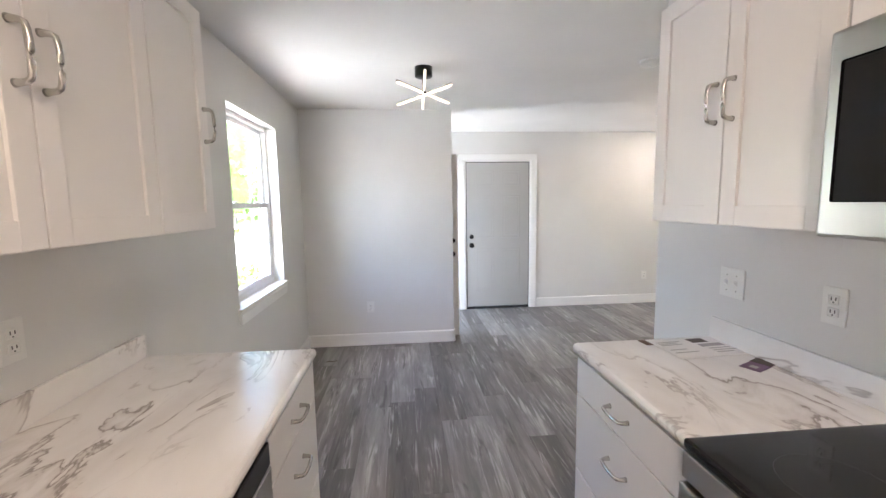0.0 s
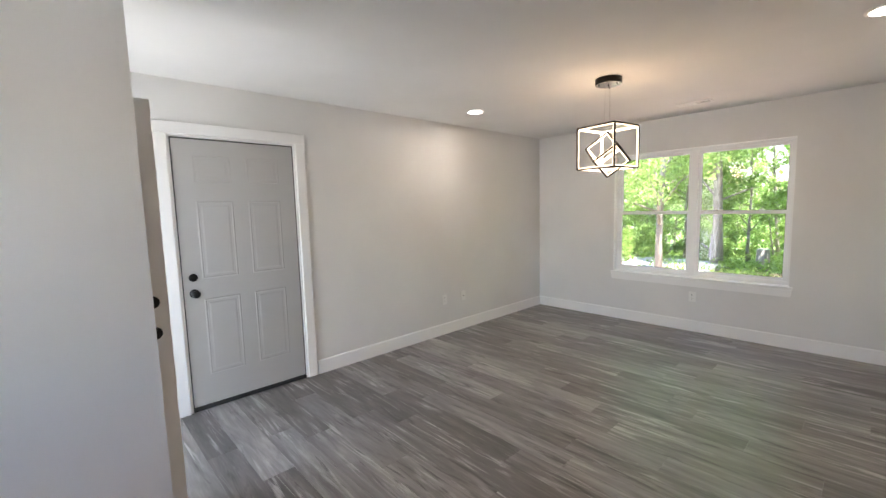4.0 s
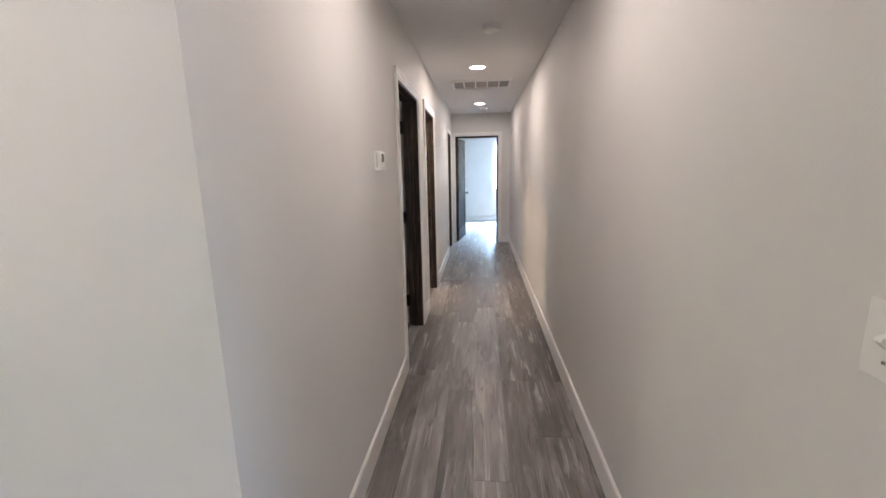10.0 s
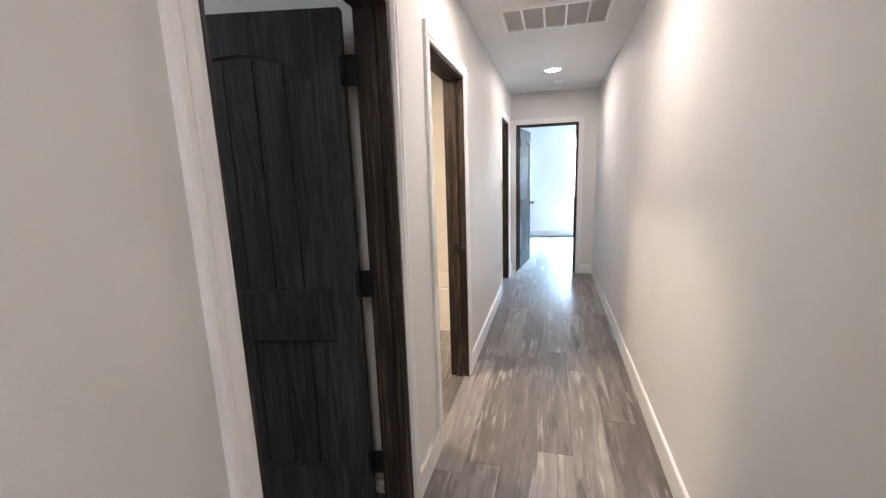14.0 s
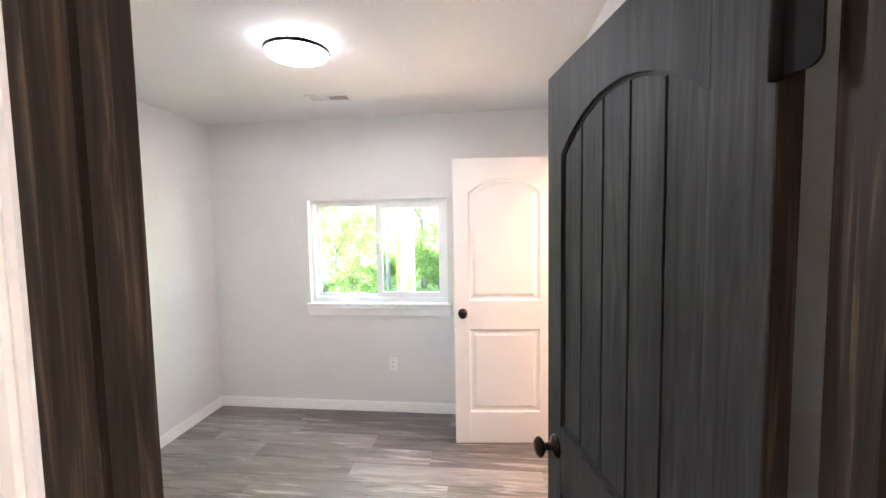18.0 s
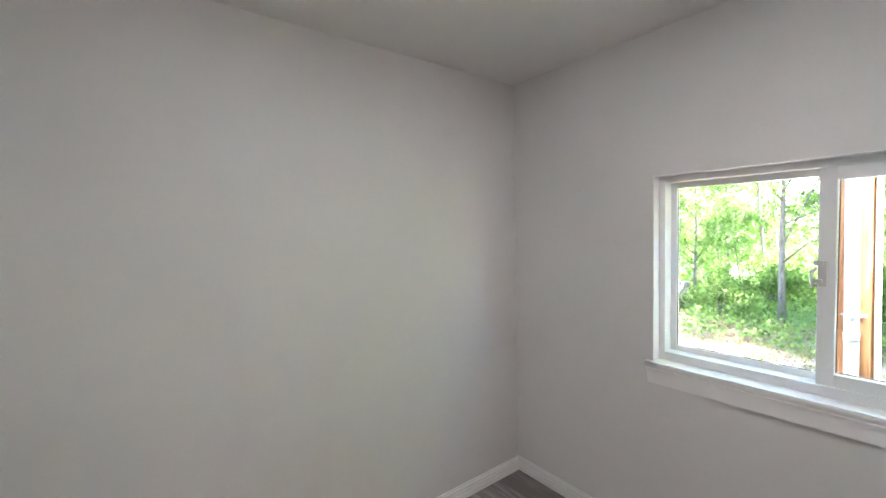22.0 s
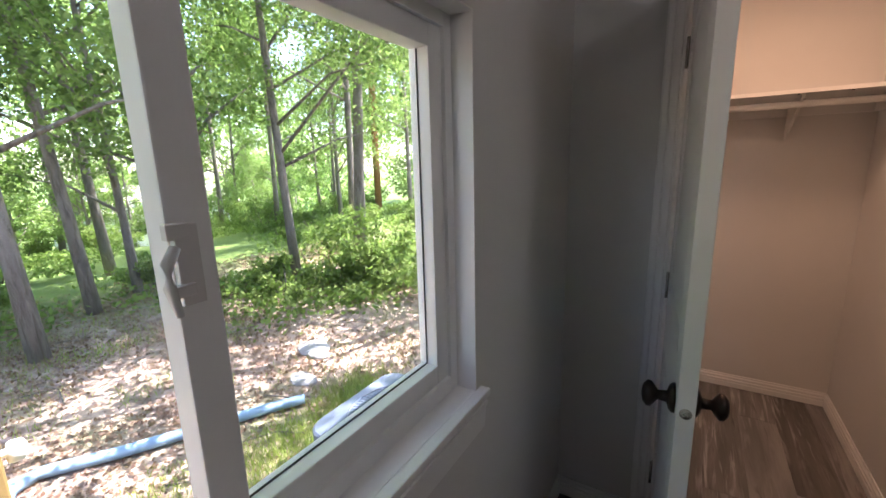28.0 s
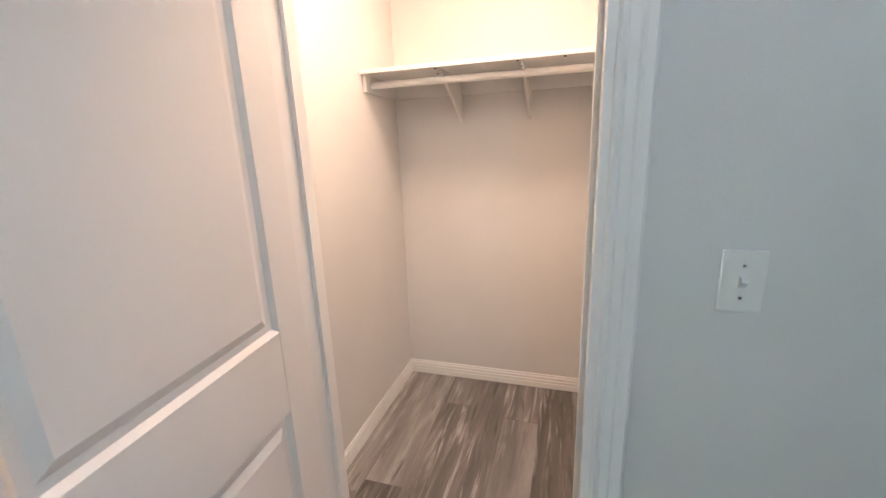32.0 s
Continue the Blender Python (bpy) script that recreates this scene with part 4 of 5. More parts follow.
register(4.975, 3.06, 0.30, 0.13)
register(4.965, -0.155, 0.30, 0.13)


def ceiling_lamp():
    t = thing("ceiling_lamp", "lit round flush ceiling lamp with dark rim", "ceiling light", pose(4.15, -0.33, H))
    part("rim", lathe([(0.138, -0.024), (0.150, -0.026), (0.152, -0.042), (0.149, -0.046), (0.144, -0.046), (0.144, -0.030)], 48), black_metal, t, "dark bronze metal rim")
    part("base_plate", lathe([(0.11, 0.0), (0.11, -0.012)], 32), plastic_white, t)
    part("halo_strip", tube([(0.118 * math.cos(k * math.pi / 24), 0.118 * math.sin(k * math.pi / 24), -0.007) for k in range(49)], 0.0045, 6), lens_halo, t)
    part("diffuser", lathe([(0.144, -0.036), (0.144, -0.049), (0.136, -0.056), (0.03, -0.061)], 48), lens_cool, t)


ceiling_lamp()


def bar_between(p, q, half, mat_name, parent, mat):
    p, q = Vector(p), Vector(q)
    L = (q - p).length
    bm = boxes((-half, half, -half, half, 0, L), bevel=half * 0.3)
    bm.transform(Matrix.Translation(p) @ (q - p).to_track_quat("Z", "Y").to_matrix().to_4x4())
    return part(mat_name, bm, mat, parent)


def cube_frame(t, m, size, half, lit):
    c = [m @ Vector((sx * size / 2, sy * size / 2, sz * size / 2)) for sz in (-1, 1) for sx, sy in ((-1, -1), (1, -1), (1, 1), (-1, 1))]
    mid = m.translation
    for i, j in ((0, 1), (1, 2), (2, 3), (3, 0), (4, 5), (5, 6), (6, 7), (7, 4), (0, 4), (1, 5), (2, 6), (3, 7)):
        b = bar_between(c[i], c[j], half, "frame_bar", t, black_metal)
        inward = (mid - (c[i] + c[j]) / 2).normalized() * (half + 0.0008)
        e = (c[j] - c[i]).normalized() * size * 0.04
        p, q = c[i] + inward + e, c[j] + inward - e
        bm = boxes((-half * 1.5, half * 1.5, -half * 0.3, half * 0.35, 0, (q - p).length))
        zaxis = (q - p).normalized()
        yaxis = inward.normalized()
        xaxis = yaxis.cross(zaxis)
        rot = Matrix((xaxis, yaxis, zaxis)).transposed().to_4x4()
        bm.transform(Matrix.Translation(p) @ rot)
        part("led_strip", bm, led_strip, b)


PENDANT = (3.52, 3.245)


def pendant():
    t = thing("pendant_lamp", "lit black metal double-cube pendant lamp on thin wires", "pendant lamp", pose(*PENDANT, H))
    part("canopy", lathe([(0.098, 0.0), (0.098, -0.040), (0.096, -0.043), (0.01, -0.043)], 40), black_metal, t)
    part("canopy_plate", lathe([(0.094, -0.0432), (0.094, -0.0455), (0.090, -0.0465), (0.01, -0.0468)], 40), nickel, t, "polished silver plate under the canopy")
    for k in range(4):
        a, r = (radians(120 * k + 20), 0.075) if k < 3 else (0, 0)
        part("stud", lathe([(0.005, -0.046), (0.005, -0.054), (0.003, -0.057)], 12, Matrix.Translation((r * math.cos(a), r * math.sin(a), 0))), black_metal, t)
    cube_frame(t, pose(0, 0, -0.525, 0, 0, -8), 0.32, 0.0065, led_strip)
    corner = [(math.sqrt(2 / 3) * math.cos(radians(a)), math.sqrt(2 / 3) * math.sin(radians(a)), -math.sqrt(1 / 3)) for a in (107.5, 227.5, 347.5)]
    cube_frame(t, Matrix.Translation((0, 0, -0.575)) @ Matrix(corner).transposed().to_4x4(), 0.20, 0.0065, led_strip)
    for k in range(3):
        a = 2 * math.pi * k / 3
        part("wire", tube([(0.02 * math.cos(a), 0.02 * math.sin(a), -0.045), (0.03 * math.cos(a), 0.03 * math.sin(a), -0.405)], 0.0007, 6), steel, t)


pendant()


def star_lamp():
    t = thing("star_ceiling_lamp", "lit six-armed star ceiling lamp with dark canopy", "ceiling light", pose(0.262, 2.612, H))
    part("canopy", lathe([(0.062, 0.0), (0.062, -0.062), (0.058, -0.066), (0.012, -0.067)], 32), black_metal, t)
    part("stem", tube([(0, 0, -0.06), (0, 0, -0.175)], 0.011, 14), black_metal, t)
    for k, a in enumerate((90, 29, 151)):
        d = Vector((math.cos(radians(a)), math.sin(radians(a)), -0.36 if a == 90 else -0.21)) * 0.218
        z = -0.150 - 0.016 * k
        b = bar_between(-d + Vector((0, 0, z)), d + Vector((0, 0, z)), 0.0065, "arm", t, black_metal)
        e = bar_between(-d * 0.985 + Vector((0, 0, z - 0.0075)), d * 0.985 + Vector((0, 0, z - 0.0075)), 0.0072, "led_strip", t, led_star)
        e.parent = b


star_lamp()


# ---- kitchen ----
def pull(x, z, y, vertical, parent, length=0.112):
    """A bow cabinet pull with rounded shoulders and flared feet on the front at depth y."""
    outline = [(-1.0, 0.0), (-0.99, 0.010), (-0.96, 0.021), (-0.87, 0.029), (-0.70, 0.032), (-0.35, 0.034)]
    outline += [(0.0, 0.0345)] + [(-a, out) for a, out in outline[::-1]]
    pts = [(x, y - out, z + a * length / 2) if vertical else (x + a * length / 2, y - out, z) for a, out in outline]
    bm = tube(pts, [0.0085, 0.0068, 0.0062, 0.006, 0.0057, 0.0055, 0.0055, 0.0055, 0.0057, 0.006, 0.0062, 0.0068, 0.0085], 12)
    return part("handle", bm, nickel, parent, "brushed nickel bow handle")


def shaker(parent, x0, x1, z0, z1, y, handle):
    """A framed door front of 19 mm with a sunk panel; handle: (x, z) of its middle or None."""
    d = part("door", boxes((x0 + 0.055, x1 - 0.055, y - 0.011, y - 0.003, z0 + 0.055, z1 - 0.055)), cabinet_white, parent)
    for a, b in ((x0, x0 + 0.057), (x1 - 0.057, x1)):
        part("stile", boxes((a, b, y - 0.019, y, z0, z1), bevel=0.0015), cabinet_white, d)
    for a, b in ((z0, z0 + 0.057), (z1 - 0.057, z1)):
        part("rail", boxes((x0 + 0.057, x1 - 0.057, y - 0.0188, y, a, b), bevel=0.0015), cabinet_white, d)
    if handle:
        pull(handle[0], handle[1], y - 0.019, True, d)


def slab_front(parent, x0, x1, z0, z1, y):
    d = part("drawer", boxes((x0, x1, y - 0.019, y, z0, z1), bevel=0.002), cabinet_white, parent)
    pull((x0 + x1) / 2, z1 - 0.072 if z1 - z0 < 0.2 else z1 - 0.11, y - 0.019, False, d)


def upper_cabinet(m, w, h, d, doors, label):
    """Local x to the right seen from the front, y back from the carcass front, z up from its foot."""
    t = thing("wall_cabinet", label, "cabinet", m, "kitchen wall cabinets")
    part("body", boxes((0.001, w - 0.001, 0.0, d, 0, h), bevel=0.001), cabinet_white, t)
    step = w / len(doors)
    for k, side in enumerate(doors):
        x0, x1 = k * step + 0.0025, (k + 1) * step - 0.0025
        hx = x1 - 0.030 if side == "r" else x0 + 0.030
        shaker(t, x0, x1, 0.004, h - 0.004, -0.004, (hx, h * 0.48))


def base_cabinet(m, w, d, drawers, label):
    t = thing("base_cabinet", label, "cabinet", m, "kitchen base cabinets")
    part("body", boxes((0.001, w - 0.001, 0.0, d, 0.10, 0.875), bevel=0.001), cabinet_white, t)
    part("toe_kick", boxes((0.002, w - 0.002, 0.06, d, 0, 0.10)), cabinet_white, t)
    for z0, z1 in drawers:
        slab_front(t, 0.004, w - 0.004, z0, z1, 0.0)


DRAWERS = [(0.722, 0.868), (0.398, 0.716), (0.112, 0.392)]
UZ, UH, UD = 1.41, 0.762, 0.315


def west_at(y_left, z=0.0, front=0.0):
    """The pose of a unit on the west side whose left end seen from the front stands at y."""
    return pose(front, y_left, z, 0, 0, 90)


def east_at(y_left, z=0.0, front=0.0):
    return pose(front, y_left, z, 0, 0, -90)


WU, EU = XW + UD + 0.001, KE - UD - 0.001
upper_cabinet(west_at(0.879, UZ, WU), 0.330, UH, UD, "r", "white shaker wall cabinet with a nickel pull")
upper_cabinet(west_at(0.112, UZ, WU), 0.764, UH, UD, "rl", "white two-door shaker wall cabinet with nickel pulls")
upper_cabinet(west_at(-0.655, UZ, WU), 0.764, UH, UD, "rl", "white two-door shaker wall cabinet with nickel pulls")
upper_cabinet(east_at(1.112, UZ, EU), 0.660, UH, UD, "rl", "white two-door shaker wall cabinet with nickel pulls")
upper_cabinet(east_at(0.449, 1.835, EU), 0.760, UH - 0.425, UD, "rl", "white shaker wall cabinet above the microwave")
WB, EB = -0.295, 0.805
base_cabinet(west_at(0.692, 0, WB), 0.555, 0.63, DRAWERS, "white three-drawer base cabinet with nickel pulls")
base_cabinet(west_at(-1.50, 0, WB), 1.585, 0.63, DRAWERS, "white base cabinet with wide drawers")
base_cabinet(east_at(1.160, 0, EB), 0.655, 0.58, DRAWERS, "white three-drawer base cabinet with nickel pulls")


def dishwasher():
    t = thing("dishwasher", "stainless steel dishwasher with black control edge", "dishwasher", west_at(0.089, 0, WB))
    part("tub", boxes((0.004, 0.598, 0.01, 0.60, 0.10, 0.868)), black_plastic, t)
    part("door", boxes((0.004, 0.598, -0.028, 0.008, 0.11, 0.80), bevel=0.004), steel, t)
    part("control_panel", boxes((0.004, 0.598, -0.026, 0.008, 0.803, 0.868), bevel=0.004), black_plastic, t)
    part("kick_plate", boxes((0.004, 0.598, 0.05, 0.07, 0.002, 0.10)), black_plastic, t)


dishwasher()


def worktop(name, x0, x1, y0, y1, front):
    """A laminate top with a rolled front edge and an upstand; front: the way that its front faces in x."""
    t = thing(name, "white marble-look laminate worktop with grey veins and upstand", "worktop")
    r = 0.016
    f = x1 if front > 0 else x0
    b = x0 if front > 0 else x1
    s = 1 if front > 0 else -1
    prof = [(b, 0.876), (f - s * 0.012, 0.876), (f - s * 0.004, 0.880), (f, 0.890), (f, 0.900), (f - s * 0.004, 0.909), (f - s * 0.012, 0.9135), (f - s * 0.022, 0.914), (b, 0.914)]
    top = prism(prof, "y", y0, y1)
    part("top", top, marble, t)
    part("upstand", boxes((min(b, b + s * 0.019), max(b, b + s * 0.019), y0, y1, 0.9145, 1.004), bevel=0.004), marble, t)
    return t


worktop("worktop", XW + 0.002, -0.266, -1.5, 1.262, 1)
worktop("worktop", 0.778, KE - 0.002, 0.499, 1.186, -1)
worktop("worktop", 0.778, KE - 0.002, -1.5, -0.268, -1)
base_cabinet(east_at(-0.27, 0, EB), 1.23, 0.58, DRAWERS, "white base cabinet with wide drawers")


def range_cooker():
    t = thing("electric_range", "black glass-top electric range with stainless steel front", "range", east_at(0.494, 0, 0.79))
    w = 0.758
    part("body", boxes((0, w, 0.0, 0.595, 0.02, 0.895), bevel=0.003), black_plastic, t)
    part("cooktop", boxes((-0.001, w + 0.001, -0.030, 0.597, 0.896, 0.922), bevel=0.008), dark_glass, t, "black glass cooktop")
    part("front_rail", boxes((0.002, w - 0.002, -0.032, 0.0, 0.825, 0.894), bevel=0.006), steel, t)
    d = part("oven_door", boxes((0.004, w - 0.004, -0.040, -0.001, 0.24, 0.815), bevel=0.006), steel, t)
    part("oven_window", boxes((0.10, w - 0.10, -0.043, -0.039, 0.36, 0.66), bevel=0.004), dark_glass, d)
    part("oven_handle", tube([(0.06, -0.041, 0.765), (0.06, -0.085, 0.765), (w - 0.06, -0.085, 0.765), (w - 0.06, -0.041, 0.765)], 0.011, 12), steel, d)
    part("drawer", boxes((0.004, w - 0.004, -0.036, -0.001, 0.03, 0.23), bevel=0.005), steel, t)
    for x, y, r in ((0.19, 0.16, 0.10), (0.56, 0.16, 0.085), (0.19, 0.42, 0.085), (0.56, 0.42, 0.10)):
        ring = tube([(x + r * math.cos(a * 0.1571), y + r * math.sin(a * 0.1571), 0.9218) for a in range(41)], 0.0008, 4)
        part("burner_ring", ring, ring_grey, t)


range_cooker()


def microwave():
    t = thing("microwave", "stainless steel over-range microwave with black glass door", "microwave", east_at(0.446, 1.405, 1.025))
    w, h = 0.754, 0.428
    part("body", boxes((0.002, w - 0.002, 0.02, 0.362, 0.004, h), bevel=0.003), black_plastic, t)
    d = part("door_frame", boxes((0, w * 0.78, -0.018, 0.019, 0.0, h), bevel=0.008), steel, t)
    part("door_glass", boxes((0.030, w * 0.70, -0.021, -0.017, 0.075, h - 0.065), bevel=0.006), dark_glass, d)
    part("handle", tube([(w * 0.74, -0.018, 0.06), (w * 0.74, -0.055, 0.07), (w * 0.74, -0.055, h - 0.07), (w * 0.74, -0.018, h - 0.06)], 0.009, 10), steel, d)
    part("control_panel", boxes((w * 0.785, w, -0.018, 0.019, 0.0, h), bevel=0.006), dark_glass, t)
    part("vent", boxes((0.03, w - 0.03, 0.03, 0.30, -0.004, 0.004)), duct_dark, t)


microwave()


def leaflet():
    t = thing("instruction_leaflet", "white printed leaflet lying open on the worktop", "leaflet", pose(1.235, 1.075, 0.915, 0, 0, 4))
    part("sheet", boxes((-0.145, 0.145, -0.10, 0.10, 0, 0.0012)), paper_white, t)
    part("sheet", boxes((-0.150, -0.01, -0.095, 0.106, 0.0016, 0.0026)), paper_white, t)
    for x0, x1, y0, y1 in ((-0.13, -0.03, 0.060, 0.066), (-0.13, -0.05, 0.045, 0.050), (-0.13, -0.04, 0.030, 0.035), (-0.13, -0.06, -0.02, -0.015), (-0.13, -0.03, -0.05, -0.045), (0.03, 0.12, -0.03, -0.024), (0.03, 0.13, -0.05, -0.045), (0.03, 0.10, -0.07, -0.064)):
        part("print_line", boxes((x0, x1, y0, y1, 0.0027, 0.0031)), ink_grey, t)
    part("printed_picture", boxes((0.015, 0.085, 0.040, 0.085, 0.0014, 0.0019)), ink_black, t)
    part("printed_picture", boxes((0.02, 0.12, -0.005, 0.025, 0.0014, 0.0019)), ink_grey, t)
    part("spine_strip", boxes((-0.178, -0.150, 0.055, 0.110, 0.0, 0.002)), twine_brown, t)


leaflet()


def card():
    t = thing("printed_card", "small purple printed card lying on the worktop", "card", pose(1.325, 0.885, 0.915, 0, 0, 24))
    part("sheet", boxes((-0.075, 0.005, -0.032, 0.032, 0, 0.0014)), purple_print, t)
    part("sheet", boxes((0.005, 0.055, -0.030, 0.034, 0.001, 0.0024)), ink_black, t)
    part("printed_mark", boxes((-0.055, -0.030, -0.012, 0.012, 0.0015, 0.0019)), ink_grey, t)


card()
tw = tube([(0, 0, 0.003), (0.03, 0.012, 0.003), (0.055, -0.006, 0.004), (0.085, 0.004, 0.003), (0.10, 0.022, 0.003)], 0.0028, 6)
twig = tagged(finish("twine", tw, twine_brown), "short piece of reddish-brown twine lying on the floor", "twine")
twig.location = (-0.68, 3.465, 0)


# ---- closet ----
def closet_shelf():
    t = thing("closet_shelf", "white painted closet shelf with hanging rod and brackets", "shelf")
    z = 1.758
    part("board", boxes((4.327, CE - 0.002, CB + 0.001, -2.69, z, z + 0.019), bevel=0.002), trim_paint, t)
    part("cleat", boxes((4.34, CE - 0.015, CB + 0.001, CB + 0.019, z - 0.075, z - 0.0005)), trim_paint, t)
    part("cleat", boxes((4.327, 4.345, CB + 0.02, -2.72, z - 0.075, z - 0.0005)), trim_paint, t)
    part("cleat", boxes((CE - 0.02, CE - 0.002, CB + 0.02, -2.72, z - 0.075, z - 0.0005)), trim_paint, t)
    part("hanging_rod", tube([(4.346, -2.775, z - 0.042), (CE - 0.021, -2.775, z - 0.042)], 0.016, 16), trim_paint, t)
    for x in (5.05, 4.69):
        b = part("bracket", prism([(CB + 0.020, z - 0.001), (-2.73, z - 0.001), (-2.73, z - 0.014), (CB + 0.032, z - 0.205), (CB + 0.020, z - 0.215)], "x", x - 0.006, x + 0.006), wall_paint, t)
        part("screw", lathe([(0.006, 0), (0.006, 0.002), (0.003, 0.003)], 10, Matrix.Translation((x, -2.6885, z - 0.03))), black_metal, b)
    for x in (5.05, 4.69, 4.50):
        part("screw", lathe([(0.007, 0), (0.006, 0.003), (0.002, 0.004)], 10, Matrix.Translation((x + 0.02, -2.715, z)) @ Matrix.Rotation(math.pi, 4, "X")), black_metal, t)


closet_shelf()


# ---- bathroom seen through its doorway ----
def bathtub():
    t = thing("bathtub", "white bathtub against the bathroom wall", "bathtub", pose(BW + 0.005, -4.383, 0))
    w, d, h = 1.465, 0.76, 0.405
    bm = bmesh.new()
    outer = [(0, 0), (w, 0), (w, d), (0, d)]
    inner = [(0.07, 0.06), (w - 0.07, 0.06), (w - 0.07, d - 0.07), (0.07, d - 0.07)]
    floor_in = [(0.16, 0.12), (w - 0.16, 0.12), (w - 0.16, d - 0.13), (0.16, d - 0.13)]
    rings = [[bm.verts.new((x, y, z)) for x, y in loop] for loop, z in ((outer, 0), (outer, h), (inner, h), (floor_in, 0.09))]
    for a, b in zip(rings, rings[1:]):
        for k in range(4):
            j = (k + 1) % 4
            bm.faces.new((a[k], a[j], b[j], b[k]))
    bm.faces.new(rings[-1])
    bmesh.ops.recalc_face_normals(bm, faces=bm.faces)
    bmesh.ops.bevel(bm, geom=[e for e in bm.edges], offset=0.02, segments=2, affect="EDGES")
    part("tub", bm, tub_white, t)
    part("surround", boxes((-0.002, w + 0.005, -0.0005, 0.02, h, 1.95), (-0.002, 0.018, 0.02, d, h, 1.95), (w - 0.015, w + 0.005, 0.02, d, h, 1.95), bevel=0.004), tub_white, t)


bathtub()

# ---- outside ----
GZ = -0.45


def fall(x):
    """How far the land has dropped at x, east of the woods' edge."""
    k = max(0.0, min(1.0, (x - 15) / 24))
    return -3.4 * k * k * (3 - 2 * k)


gb = bmesh.new()
bmesh.ops.create_grid(gb, x_segments=160, y_segments=160, size=1.0)
for v in gb.verts:
    u, w2 = v.co.x, v.co.y
    x, y = 2.0 + 400 * math.copysign(abs(u) ** 3, u), 400 * math.copysign(abs(w2) ** 3, w2)
    near = max(0.0, min(1.0, (max(abs(x - 2.3), abs(y + 2.0)) - 6) / 10))
    z = GZ + near * 0.35 * noise.noise((x * 0.09, y * 0.09, 0)) + 0.03 * noise.noise((x * 0.9, y * 0.9, 3))
    if -1.0 < x < 5.6 and -9.4 < y < 5.3:
        z = GZ - 0.1
    v.co = (x, y, z + fall(x))
ground = structure("ground", gb, ground_earth, "bare earth with leaf litter and grass", "ground")
structure("foundation", boxes((XW - 0.14, XE + 0.14, -6.09, 5.34, GZ - 0.2, -0.0105)), slab_grey, "grey concrete house foundation", "foundation")


def utility_pole():
    t = thing("utility_pole", "brown wooden utility pole with galvanised conduit outside the window", "utility pole", pose(7.40, -0.145, GZ))
    part("shaft", tube([(0, 0, -0.3), (0.0, 0.017, 2.4), (-0.017, 0.083, 7.8)], [0.110, 0.105, 0.083], 28), pole_wood, t)
    part("conduit", tube([(-0.133, -0.010, 0.0), (-0.131, 0.0, 1.29), (-0.124, 0.05, 5.3)], 0.0365, 18), galvanised, t)
    part("conduit", tube([(-0.050, -0.114, 0.91), (-0.050, -0.108, 1.32), (-0.046, -0.075, 5.3)], 0.016, 12), vinyl_white, t)
    for z in (1.39, 2.90):
        b = part("strap", tube([(-0.133 + 0.040 * math.cos(a * 0.5236), -0.004 + 0.040 * math.sin(a * 0.5236), z) for a in range(13)], 0.005, 6), galvanised, t)
        part("strap_ear", boxes((-0.101, -0.093, -0.066, 0.058, z - 0.008, z + 0.008), bevel=0.002), galvanised, b)
    part("coupling", tube([(-0.131, 0.0, 1.223), (-0.131, 0.001, 1.281)], 0.0394, 18), galvanised, t)
    b = part("meter_box", boxes((-0.087, 0.029, -0.195, -0.104, 0.469, 0.883), bevel=0.008), box_tan, t, "tan metal meter box")
    part("box_lid", boxes((-0.095, 0.037, -0.201, -0.098, 0.883, 0.908), bevel=0.006), box_tan, b)
    part("box_door", boxes((-0.090, -0.086, -0.187, -0.112, 0.494, 0.859), bevel=0.001), box_tan, b)
    m = Matrix.Translation((-0.017, -0.196, 0.825)) @ Matrix.Rotation(radians(100), 4, "X")
    part("vent_cap", lathe([(0.018, 0.0), (0.018, 0.025), (0.043, 0.028), (0.046, 0.041), (0.045, 0.070), (0.025, 0.083), (0.007, 0.086)], 20, m), vinyl_white, t, "white plastic round cap")


utility_pole()


